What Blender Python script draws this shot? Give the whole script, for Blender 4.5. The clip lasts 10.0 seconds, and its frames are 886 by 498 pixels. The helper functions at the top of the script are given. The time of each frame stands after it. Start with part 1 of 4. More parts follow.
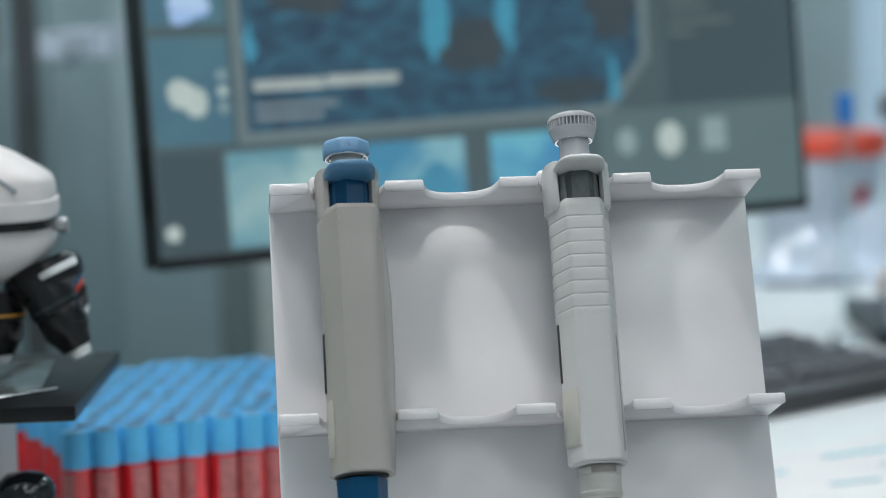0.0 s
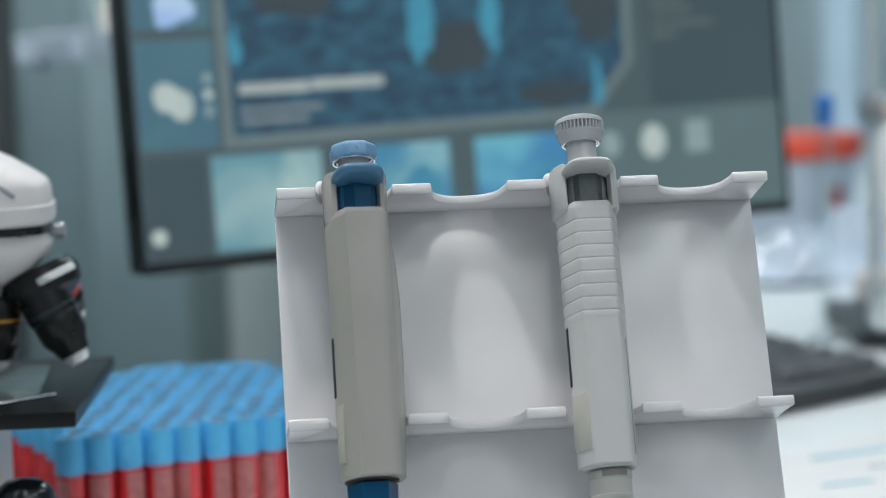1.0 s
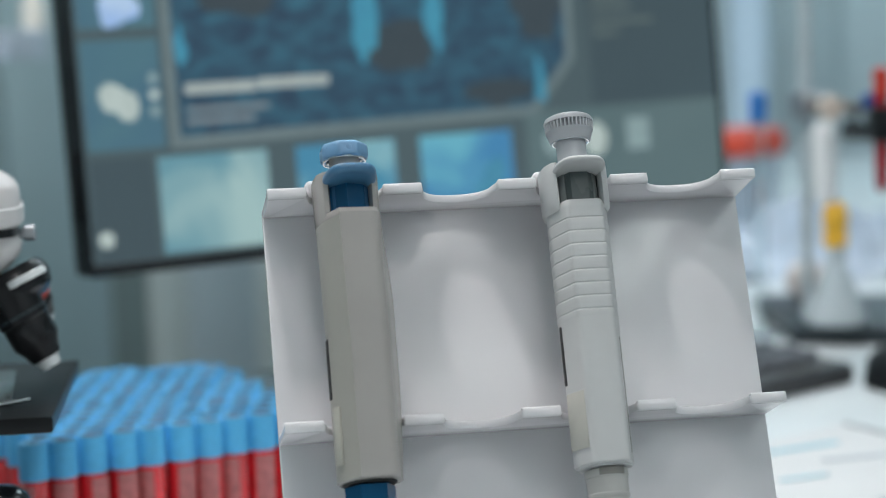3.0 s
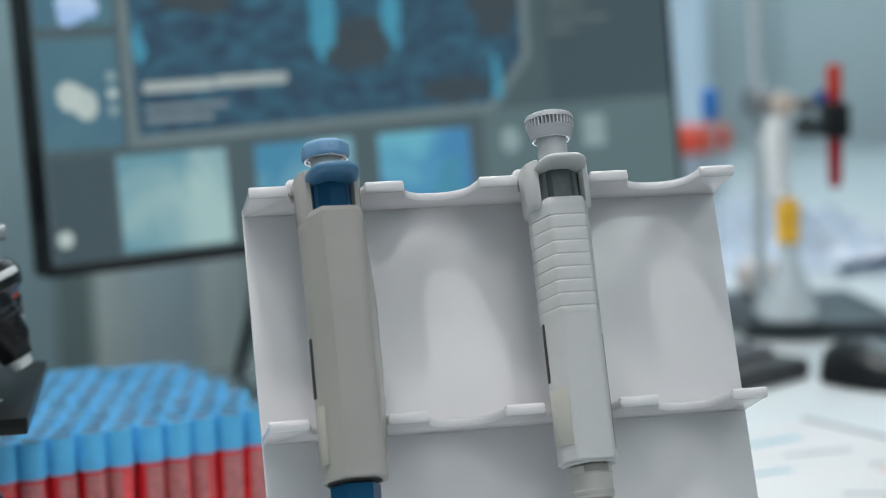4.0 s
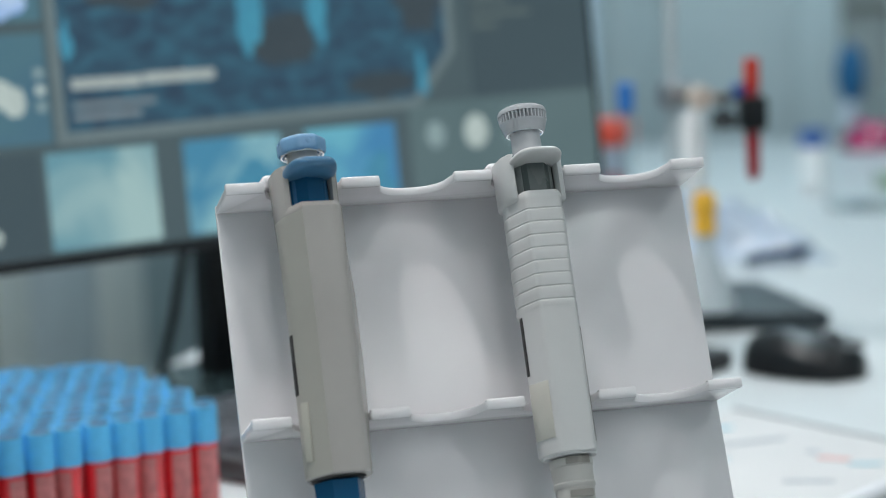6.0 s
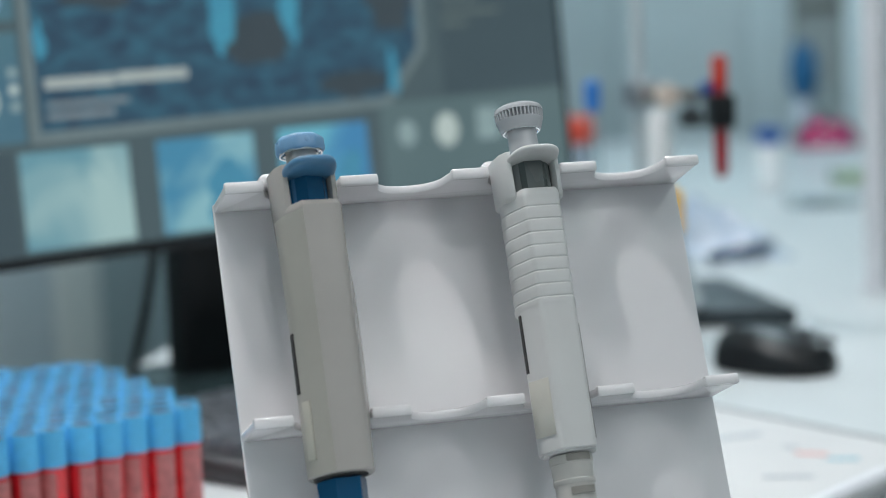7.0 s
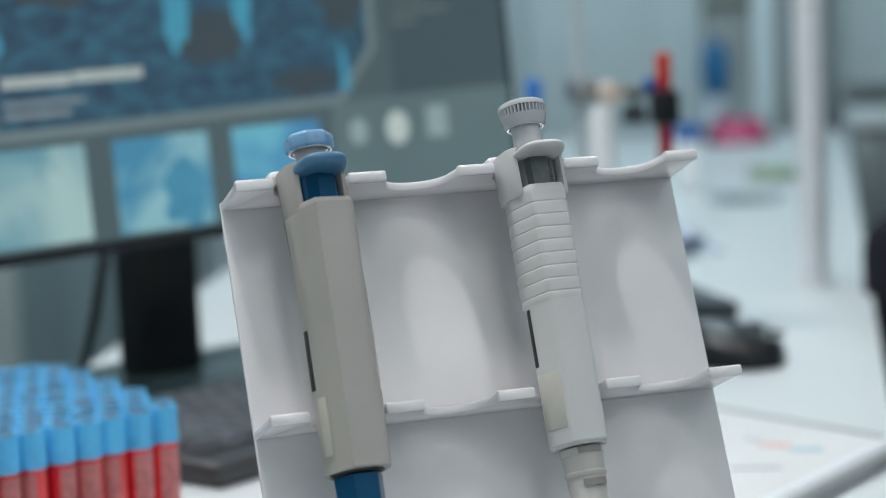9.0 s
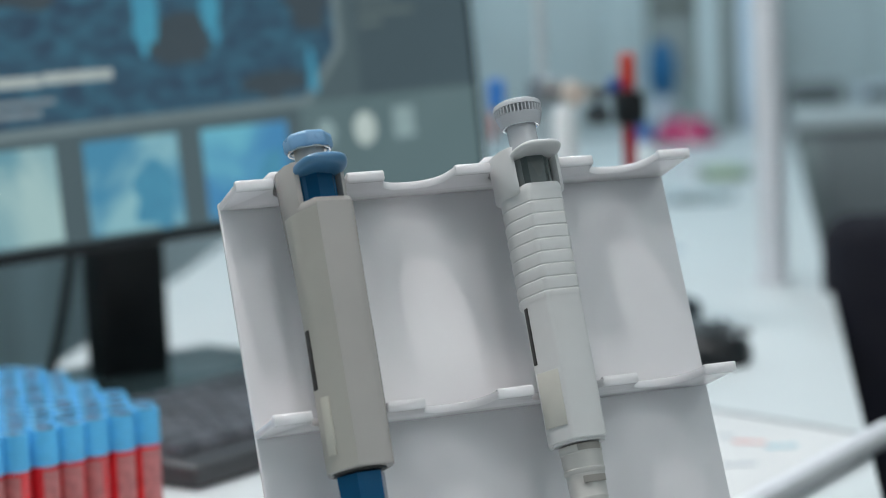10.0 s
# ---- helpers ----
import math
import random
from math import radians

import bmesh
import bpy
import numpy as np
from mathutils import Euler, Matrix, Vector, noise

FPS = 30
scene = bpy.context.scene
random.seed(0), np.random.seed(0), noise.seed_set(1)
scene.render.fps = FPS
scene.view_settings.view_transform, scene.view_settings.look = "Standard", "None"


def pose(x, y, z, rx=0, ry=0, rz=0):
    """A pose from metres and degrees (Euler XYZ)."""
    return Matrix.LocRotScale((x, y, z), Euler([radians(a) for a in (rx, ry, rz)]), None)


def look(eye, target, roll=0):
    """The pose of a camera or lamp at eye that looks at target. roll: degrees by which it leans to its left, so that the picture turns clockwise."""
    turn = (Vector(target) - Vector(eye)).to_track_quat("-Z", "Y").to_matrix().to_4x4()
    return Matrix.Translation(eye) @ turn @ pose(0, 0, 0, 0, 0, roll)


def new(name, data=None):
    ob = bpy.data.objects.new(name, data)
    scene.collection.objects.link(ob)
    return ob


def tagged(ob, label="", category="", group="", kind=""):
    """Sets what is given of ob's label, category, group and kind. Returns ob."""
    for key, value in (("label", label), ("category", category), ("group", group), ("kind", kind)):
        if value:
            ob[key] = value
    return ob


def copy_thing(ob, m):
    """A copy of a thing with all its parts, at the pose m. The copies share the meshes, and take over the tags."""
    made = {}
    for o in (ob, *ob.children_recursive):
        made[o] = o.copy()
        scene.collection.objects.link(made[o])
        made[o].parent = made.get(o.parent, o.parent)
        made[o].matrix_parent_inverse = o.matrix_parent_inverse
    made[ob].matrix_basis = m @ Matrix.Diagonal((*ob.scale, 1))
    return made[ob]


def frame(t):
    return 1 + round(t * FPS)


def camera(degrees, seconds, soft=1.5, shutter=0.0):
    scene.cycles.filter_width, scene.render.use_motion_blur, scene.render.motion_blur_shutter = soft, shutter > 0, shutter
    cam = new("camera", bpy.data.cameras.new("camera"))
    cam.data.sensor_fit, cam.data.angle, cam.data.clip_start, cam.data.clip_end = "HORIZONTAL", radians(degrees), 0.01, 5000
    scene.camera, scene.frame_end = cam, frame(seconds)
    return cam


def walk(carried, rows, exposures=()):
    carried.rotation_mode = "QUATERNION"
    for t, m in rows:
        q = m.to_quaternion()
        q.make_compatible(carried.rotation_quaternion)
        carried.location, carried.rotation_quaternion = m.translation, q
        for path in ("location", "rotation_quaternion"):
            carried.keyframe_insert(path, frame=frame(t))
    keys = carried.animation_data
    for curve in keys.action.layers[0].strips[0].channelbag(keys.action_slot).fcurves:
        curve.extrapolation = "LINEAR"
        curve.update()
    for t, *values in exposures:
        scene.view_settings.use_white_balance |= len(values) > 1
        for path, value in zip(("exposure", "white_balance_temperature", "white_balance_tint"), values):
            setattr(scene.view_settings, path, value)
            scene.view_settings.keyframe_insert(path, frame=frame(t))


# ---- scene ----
cam = camera(24.28, 10.0, soft=0.92)
PATH = [
    (0, (-0.11920, -0.82172, 0.28048), (-0.01303, 0.16756, 0.18020), -1.473),
    (0.5, (-0.12877, -0.81918, 0.28079), (-0.01273, 0.16902, 0.18076), -1.521),
    (1, (-0.13828, -0.81663, 0.28110), (-0.01233, 0.17040, 0.18159), -1.570),
    (1.5, (-0.14775, -0.81409, 0.28140), (-0.01121, 0.17154, 0.18201), -1.619),
    (2, (-0.15721, -0.81155, 0.28169), (-0.00840, 0.17228, 0.18196), -1.669),
    (2.5, (-0.16666, -0.80901, 0.28198), (-0.00479, 0.17266, 0.18132), -1.719),
    (4, (-0.19527, -0.80137, 0.28281), (0.01378, 0.17101, 0.17905), -1.874),
    (4.5, (-0.20495, -0.79883, 0.28307), (0.01945, 0.17002, 0.17827), -1.927),
    (5, (-0.21475, -0.79628, 0.28333), (0.02589, 0.16852, 0.17726), -1.981),
    (5.5, (-0.22469, -0.79373, 0.28358), (0.03015, 0.16730, 0.17643), -2.036),
    (7, (-0.25553, -0.78609, 0.28430), (0.03837, 0.16346, 0.17481), -2.203),
    (7.5, (-0.26623, -0.78354, 0.28453), (0.03977, 0.16211, 0.17440), -2.260),
    (8, (-0.27717, -0.78099, 0.28475), (0.04083, 0.16063, 0.17413), -2.317),
    (8.5, (-0.28838, -0.77843, 0.28497), (0.04157, 0.15898, 0.17368), -2.376),
    (9, (-0.29988, -0.77588, 0.28518), (0.04240, 0.15704, 0.17335), -2.435),
    (9.5, (-0.31169, -0.77333, 0.28539), (0.04469, 0.15428, 0.17337), -2.494),
    (10, (-0.32383, -0.77078, 0.28558), (0.04671, 0.15123, 0.17333), -2.554),
]
walk(cam, [(t, look(eye, target, roll)) for t, eye, target, roll in PATH])
cam.data.dof.use_dof = True
cam.data.dof.focus_distance = 0.835
cam.data.dof.aperture_fstop = 6.6
cam.data.dof.aperture_blades = 0

# ---- light: assumed white LED panels in the ceiling, none in view ----
CEIL, FLOOR = 1.95, -0.75
ALONG, ACROSS = Vector((0.5, 0.866, 0)), Vector((0.866, -0.5, 0))   # the bench runs along ALONG


def bench_point(a, b, z=0.0):
    return ALONG * a + ACROSS * b + Vector((0, 0, z))


world = bpy.data.worlds.new("room")
scene.world = world
world.use_nodes = True
world.node_tree.nodes["Background"].inputs[0].default_value = (0.55, 0.68, 0.72, 1)
world.node_tree.nodes["Background"].inputs[1].default_value = 0.05
# x, y, size along, size across, turn, watts
WARM, COOL, FAR, GREEN = (1.0, 0.965, 0.955), (0.79, 0.95, 1.0), (0.69, 0.90, 1.0), (0.86, 1.0, 0.95)
# the first two follow the shelf shadows; the rest are added as fill
PANELS = [(-0.25, 0.0, 0.11, 0.11, 0, 9.5, WARM), (0.0, -0.97, 0.34, 0.30, 0, 4.7, WARM),
          (0.80, -2.05, 1.7, 0.7, 0, 4.4, WARM), (-1.10, -0.75, 1.2, 0.3, 60, 0.35, WARM), (1.20, -0.95, 1.2, 0.3, 60, 2.5, GREEN), (-0.67, 0.77, 0.3, 0.08, 60, 20.0, WARM),
          (0.42, 1.48, 1.2, 0.3, 60, 7.1, COOL), (1.35, 2.60, 1.2, 0.3, 60, 16, FAR), (1.75, 0.75, 1.2, 0.3, 60, 2.2, COOL)]
for x, y, sx, sy, turn, watts, tone in PANELS:
    lamp = bpy.data.lights.new("panel_lamp", "AREA")
    lamp.shape, lamp.size, lamp.size_y, lamp.energy, lamp.color = "RECTANGLE", sx, sy, watts, tone
    new("panel_lamp", lamp).matrix_world = pose(x, y, CEIL - 0.04, 0, 0, turn)


# ---- materials ----
def material(name, color, rough=0.5, metal=0.0, vary=0.08, scale=60.0, bump=0.02, fine=900.0, spread=0.0, clear=0.0, spec=0.5):
    """A surface with variation at two scales: broad tone and roughness, and a fine grain in relief."""
    m = bpy.data.materials.new(name)
    m.use_nodes = True
    n, l = m.node_tree.nodes, m.node_tree.links
    p = n["Principled BSDF"]
    p.inputs["Metallic"].default_value, p.inputs["Specular IOR Level"].default_value = metal, spec
    p.inputs["Coat Weight"].default_value = clear
    co = n.new("ShaderNodeTexCoord")
    broad = n.new("ShaderNodeTexNoise")
    broad.inputs["Scale"].default_value, broad.inputs["Detail"].default_value = scale, 4
    l.new(co.outputs["Object"], broad.inputs["Vector"])
    tone = n.new("ShaderNodeMapRange")
    tone.inputs["From Min"].default_value, tone.inputs["From Max"].default_value = 0.3, 0.7
    tone.inputs["To Min"].default_value, tone.inputs["To Max"].default_value = 1 - vary, 1 + vary
    l.new(broad.outputs["Fac"], tone.inputs["Value"])
    last = tone.outputs["Result"]
    if spread:
        info, add = n.new("ShaderNodeObjectInfo"), n.new("ShaderNodeMath")
        add.operation = "MULTIPLY"
        piece = n.new("ShaderNodeMapRange")
        piece.inputs["To Min"].default_value, piece.inputs["To Max"].default_value = 1 - spread, 1 + spread
        l.new(info.outputs["Random"], piece.inputs["Value"])
        l.new(last, add.inputs[0]), l.new(piece.outputs["Result"], add.inputs[1])
        last = add.outputs[0]
    tint = n.new("ShaderNodeVectorMath")
    tint.operation = "SCALE"
    tint.inputs[0].default_value = color
    l.new(last, tint.inputs["Scale"])
    l.new(tint.outputs["Vector"], p.inputs["Base Color"])
    gloss = n.new("ShaderNodeMapRange")
    gloss.inputs["To Min"].default_value, gloss.inputs["To Max"].default_value = rough * 0.86, min(rough * 1.14, 1)
    l.new(broad.outputs["Fac"], gloss.inputs["Value"])
    l.new(gloss.outputs["Result"], p.inputs["Roughness"])
    if bump:
        grain, relief = n.new("ShaderNodeTexNoise"), n.new("ShaderNodeBump")
        grain.inputs["Scale"].default_value, grain.inputs["Detail"].default_value = fine, 3
        relief.inputs["Strength"].default_value, relief.inputs["Distance"].default_value = bump, 0.001
        l.new(co.outputs["Object"], grain.inputs["Vector"])
        l.new(grain.outputs["Fac"], relief.inputs["Height"])
        l.new(relief.outputs["Normal"], p.inputs["Normal"])
    return m


def glass(name, color=(0.95, 0.98, 0.98), rough=0.03):
    m = material(name, color, rough, vary=0.02, bump=0)
    p = m.node_tree.nodes["Principled BSDF"]
    p.inputs["Transmission Weight"].default_value, p.inputs["IOR"].default_value = 1.0, 1.25
    return m


def glow(name, color, strength=1.0, second=None, scale=40.0, low=0.4, high=0.65, stretch=(1, 1, 1)):
    """A lit area of a display: one colour, or two in soft drifting patches."""
    m = bpy.data.materials.new(name)
    m.use_nodes = True
    n, l = m.node_tree.nodes, m.node_tree.links
    p = n["Principled BSDF"]
    p.inputs["Base Color"].default_value, p.inputs["Roughness"].default_value = (0.01, 0.012, 0.014, 1), 0.35
    p.inputs["Emission Strength"].default_value = strength
    p.inputs["Emission Color"].default_value = (*color, 1)
    co, tex, ramp, place = (n.new("ShaderNode" + k) for k in ("TexCoord", "TexNoise", "ValToRGB", "Mapping"))
    place.inputs["Scale"].default_value = stretch
    tex.inputs["Scale"].default_value, tex.inputs["Detail"].default_value = scale, 3
    tex.inputs["Distortion"].default_value = 0.6
    ramp.color_ramp.elements[0].position, ramp.color_ramp.elements[1].position = low, high
    ramp.color_ramp.elements[0].color = (*color, 1)
    ramp.color_ramp.elements[1].color = (*(second or [c * 1.12 for c in color]), 1)
    l.new(co.outputs["Object"], place.inputs["Vector"]), l.new(place.outputs["Vector"], tex.inputs["Vector"])
    l.new(tex.outputs["Fac"], ramp.inputs["Fac"]), l.new(ramp.outputs["Color"], p.inputs["Emission Color"])
    return m


M = {
    "rack": material("white_rack_plastic", (0.750, 0.740, 0.753), 0.17, vary=0.02, scale=25, bump=0.012, fine=1400),
    "cream": material("cream_pipette_plastic", (0.408, 0.385, 0.362), 0.22, vary=0.03, scale=40, bump=0.03, fine=2500),
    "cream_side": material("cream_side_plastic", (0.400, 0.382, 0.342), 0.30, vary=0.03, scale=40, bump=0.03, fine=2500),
    "pale": material("pale_grey_pipette_plastic", (0.61, 0.61, 0.605), 0.32, vary=0.03, scale=40, bump=0.03, fine=2500),
    "tip_grey": material("warm_grey_plastic", (0.52, 0.505, 0.48), 0.45, vary=0.03, bump=0.04, fine=2500),
    "sticker_dull": material("dull_cream_sticker", (0.455, 0.440, 0.385), 0.6, vary=0.05, bump=0.03, fine=2000),
    "sticker": material("yellowed_sticker", (0.536, 0.523, 0.472), 0.6, vary=0.05, bump=0.03, fine=2000),
    "blue_button": material("pale_blue_plastic", (0.18, 0.35, 0.55), 0.28, vary=0.04, bump=0.05, fine=2500),
    "blue_soft": material("light_blue_plastic", (0.070, 0.190, 0.330), 0.30, vary=0.04, bump=0.05, fine=2500),
    "blue_deep": material("deep_blue_plastic", (0.008, 0.080, 0.180), 0.15, vary=0.04, bump=0.02, fine=2500, spec=0.2),
    "blue_mid": material("blue_window_sheen", (0.045, 0.145, 0.28), 0.20, vary=0.04, bump=0.02, fine=2500, spec=0.2),
    "grey_mid": material("grey_window_sheen", (0.23, 0.25, 0.25), 0.28, vary=0.04, bump=0.02, fine=2500, spec=0.2),
    "grey_cap": material("grey_plastic", (0.47, 0.485, 0.51), 0.26, vary=0.04, bump=0.05, fine=2500),
    "grey_dark": material("dark_grey_plastic", (0.10, 0.12, 0.12), 0.28, vary=0.04, bump=0.02, fine=2500, spec=0.2),
    "slot": material("slot_shadow_plastic", (0.02, 0.02, 0.02), 0.6, vary=0.05, bump=0),
    "taupe": material("taupe_recess_plastic", (0.26, 0.245, 0.225), 0.5, vary=0.06, bump=0),
    "chrome": material("polished_metal", (0.78, 0.80, 0.82), 0.18, 1.0, vary=0.05, bump=0),
    "steel": material("brushed_steel", (0.36, 0.38, 0.40), 0.42, 0.8, vary=0.08, bump=0.02),
    "frosted": material("frosted_white_plastic", (0.88, 0.90, 0.91), 0.5, vary=0.03, bump=0),
    "pinkish": material("pinkish_white_rubber", (0.72, 0.64, 0.61), 0.5, vary=0.05, scale=60),
    "steel_grey": material("mid_grey_vinyl", (0.30, 0.31, 0.32), 0.4, vary=0.06, bump=0.03),
    "shelf_grey": material("blue_grey_shelf_paint", (0.46, 0.56, 0.62), 0.5, vary=0.06),
    "slate": material("slate_grey_plastic", (0.07, 0.085, 0.09), 0.5, vary=0.06),
    "rod": material("grey_steel_rod", (0.50, 0.57, 0.60), 0.45, 0.0, vary=0.06, bump=0.02),
    "milky_white": material("milky_white_solution", (0.72, 0.71, 0.70), 0.3, vary=0.05, bump=0),
    "wrap": material("crumpled_clear_plastic", (0.56, 0.65, 0.76), 0.18, vary=0.12, scale=30, bump=0.3, fine=60),
    "hose_navy": material("navy_rubber_hose", (0.004, 0.03, 0.09), 0.35, vary=0.1),
    "hose_clear": material("translucent_hose", (0.70, 0.76, 0.80), 0.3, vary=0.05, bump=0),
    "bench": material("white_laminate", (0.66, 0.70, 0.715), 0.38, vary=0.03, scale=6, bump=0.02, fine=700),
    "bench_side": material("grey_cabinet_laminate", (0.20, 0.22, 0.23), 0.5, vary=0.05, scale=8),
    "wall": material("satin_teal_wall_panel", (0.33, 0.43, 0.45), 0.42, vary=0.06, scale=3, bump=0.02, fine=300, spread=0.16),
    "wall_pale": material("pale_green_grey_wall_panel", (0.72, 0.77, 0.74), 0.42, vary=0.05, scale=3, bump=0.02, fine=300),
    "wall_mid": material("blue_grey_wall_panel", (0.58, 0.66, 0.69), 0.42, vary=0.05, scale=3, bump=0.02, fine=300),
    "wall_dark": material("dark_olive_wall_panel", (0.24, 0.30, 0.29), 0.45, vary=0.06, scale=3, bump=0.02, fine=300),
    "wall_far": material("pale_blue_grey_wall", (0.62, 0.73, 0.76), 0.5, vary=0.05, scale=3, bump=0.02, fine=300, spread=0.14),
    "wall_plain": material("matt_wall_paint", (0.55, 0.60, 0.61), 0.7, vary=0.04, scale=3, bump=0.03, fine=300),
    "ceiling": material("ceiling_board", (0.75, 0.77, 0.77), 0.8, vary=0.03, scale=5),
    "floor": material("grey_vinyl_floor", (0.24, 0.26, 0.27), 0.5, vary=0.08, scale=5),
    "black": material("black_plastic", (0.012, 0.014, 0.016), 0.32, vary=0.10, bump=0.03, fine=1800, spec=0.3),
    "black_gloss": material("glossy_black_plastic", (0.008, 0.010, 0.013), 0.14, vary=0.1, bump=0),
    "base_gloss": material("dark_teal_gloss", (0.03, 0.05, 0.055), 0.16, vary=0.1, bump=0),
    "key": material("charcoal_key_plastic", (0.125, 0.132, 0.150), 0.38, vary=0.1, bump=0.05, fine=1500, spread=0.25),
    "deck": material("charcoal_keyboard_deck", (0.045, 0.046, 0.050), 0.40, vary=0.08),
    "plate": material("black_painted_steel", (0.022, 0.034, 0.042), 0.42, vary=0.12, bump=0.05, fine=900, spec=0.5),
    "scope_white": material("white_enamel", (0.68, 0.65, 0.645), 0.45, vary=0.02, scale=20, bump=0.02),
    "scope_black": material("black_anodised_metal", (0.016, 0.016, 0.018), 0.28, 0.4, vary=0.12, bump=0.02),
    "satin_metal": material("satin_metal", (0.86, 0.87, 0.89), 0.34, 1.0, vary=0.05, bump=0),
    "amber": material("amber_ring_paint", (0.55, 0.26, 0.03), 0.4),
    "red_ring": material("red_ring_paint", (0.5, 0.06, 0.04), 0.4),
    "cap_blue": material("sky_blue_rubber_cap", (0.10, 0.49, 0.85), 0.5, vary=0.06, scale=200, bump=0.04, fine=2500, spread=0.08),
    "cap_top": material("darkened_blue_cap_top", (0.10, 0.29, 0.48), 0.6, vary=0.3, scale=400, bump=0.05, spread=0.15),
    "cap_dark": material("cap_hollow_shade", (0.045, 0.035, 0.050), 0.7, vary=0.5, scale=300, bump=0, spread=0.9),
    "plate_glass": material("glossy_stage_plate", (0.10, 0.115, 0.115), 0.10, vary=0.1, bump=0, spec=1.0),
    "door_grey": material("grey_green_door_laminate", (0.27, 0.31, 0.31), 0.5, vary=0.06, scale=8),
    "olive": material("dark_olive_trim", (0.12, 0.13, 0.12), 0.6, vary=0.1),
    "stage": material("black_stage_enamel", (0.008, 0.009, 0.010), 0.36, vary=0.2, scale=40, bump=0.02, spec=0.2),
    "blood": material("dark_red_sample", (0.76, 0.022, 0.034), 0.14, vary=0.22, scale=70, bump=0, spread=0.22, clear=0.6),
    "label": material("dull_paper_label", (0.50, 0.16, 0.16), 0.35, vary=0.35, scale=160, bump=0.02),
    "paper": material("white_paper", (0.66, 0.665, 0.67), 0.8, vary=0.03, scale=12, bump=0.03, fine=1200),
    "ink_cyan": material("cyan_print", (0.34, 0.58, 0.66), 0.8),
    "ink_red": material("pink_print", (0.78, 0.44, 0.42), 0.8),
    "ink_grey": material("grey_print", (0.50, 0.54, 0.58), 0.8),
    "red_plastic": material("orange_red_lid_plastic", (0.72, 0.09, 0.05), 0.4, vary=0.05),
    "red_cap": material("orange_red_cap_plastic", (0.62, 0.045, 0.022), 0.45, vary=0.05),
    "red_deep": material("deep_red_glass_tube", (0.38, 0.003, 0.012), 0.35, vary=0.1, bump=0, spec=0.25),
    "clear_grey": material("milky_plastic", (0.50, 0.58, 0.66), 0.35, vary=0.05, bump=0),
    "blue_bright": material("bright_blue_plastic", (0.05, 0.27, 0.80), 0.4, vary=0.05),
    "blue_deep_box": material("deep_blue_plastic_box", (0.008, 0.10, 0.40), 0.4, vary=0.05),
    "blue_bulb": material("teal_blue_rubber", (0.004, 0.11, 0.26), 0.4, vary=0.05),
    "yellow": material("amber_yellow_rubber", (0.90, 0.50, 0.04), 0.5, vary=0.08, scale=120),
    "white": material("white_plastic", (0.78, 0.80, 0.80), 0.4, vary=0.03),
    "beige": material("beige_plastic", (0.68, 0.58, 0.50), 0.5, vary=0.04),
    "beige_pale": material("cream_white_plastic", (0.72, 0.70, 0.64), 0.45, vary=0.04),
    "pink": material("magenta_solution", (0.72, 0.04, 0.20), 0.12, vary=0.05, bump=0, clear=0.6),
    "green": material("pale_green_gel", (0.42, 0.52, 0.30), 0.4, vary=0.06),
    "navy": material("navy_fabric", (0.0025, 0.003, 0.010), 0.9, vary=0.15, scale=40, bump=0.2, fine=1200),
    "post": material("white_painted_tube", (0.78, 0.79, 0.83), 0.4, vary=0.04),
    "pale_blue": material("pale_blue_paint", (0.68, 0.81, 0.94), 0.45, vary=0.04),
    "brown": material("brown_card", (0.22, 0.18, 0.15), 0.7, vary=0.1),
    "glass": glass("clear_glass"),
    "glass_pale": glass("cloudy_pale_glass", (0.88, 0.95, 0.98), 0.14),
    "slide": glass("thin_slide_glass", (0.9, 0.95, 0.95)),
    "diffuser": glow("lit_diffuser", (0.9, 0.97, 1.0), 2.0),
    # the display
    "ui_back": glow("ui_background", (0.056, 0.088, 0.100), 1.0, (0.066, 0.100, 0.112), 6, 0.2, 0.8),
    "ui_band": glow("ui_lower_band", (0.075, 0.125, 0.135), 1.0, (0.10, 0.155, 0.165), 6, 0.2, 0.8),
    "ui_dim": glow("ui_dim_panel", (0.042, 0.066, 0.080), 1.0, (0.048, 0.078, 0.092), 6, 0.2, 0.8),
    "ui_line": glow("ui_frame_line", (0.120, 0.165, 0.175)),
    "ui_side": glow("ui_side_panel", (0.050, 0.125, 0.190), 1.0, (0.070, 0.165, 0.200), 14, 0.3, 0.7),
    "ui_main": glow("ui_main_picture", (0.026, 0.060, 0.108), 0.74, (0.045, 0.165, 0.245), 46, 0.36, 0.72, (1, 1, 2.2)),
    "ui_patch": glow("ui_dark_patch", (0.034, 0.050, 0.062), 1.0, (0.040, 0.056, 0.068), 30, 0.3, 0.7),
    "ui_bright": glow("ui_bright_strand", (0.045, 0.22, 0.34), 1.0, (0.05, 0.27, 0.38), 60, 0.3, 0.7),
    "ui_thumb_a": glow("ui_thumbnail_pale", (0.13, 0.31, 0.38), 0.88, (0.36, 0.54, 0.54), 13, 0.42, 0.66),
    "ui_thumb_b": glow("ui_thumbnail_blue", (0.06, 0.25, 0.40), 0.88, (0.24, 0.48, 0.54), 15, 0.46, 0.64),
    "ui_thumb_c": glow("ui_thumbnail_deep", (0.05, 0.21, 0.40), 1.0, (0.12, 0.39, 0.50), 15, 0.45, 0.65),
    "ui_shade": glow("ui_thumbnail_shadow", (0.045, 0.20, 0.32), 1.0, (0.06, 0.25, 0.37), 60, 0.3, 0.7),
    "ui_text": glow("ui_text_bar", (0.33, 0.38, 0.37)),
    "ui_text_dim": glow("ui_text_bar_dim", (0.17, 0.21, 0.23)),
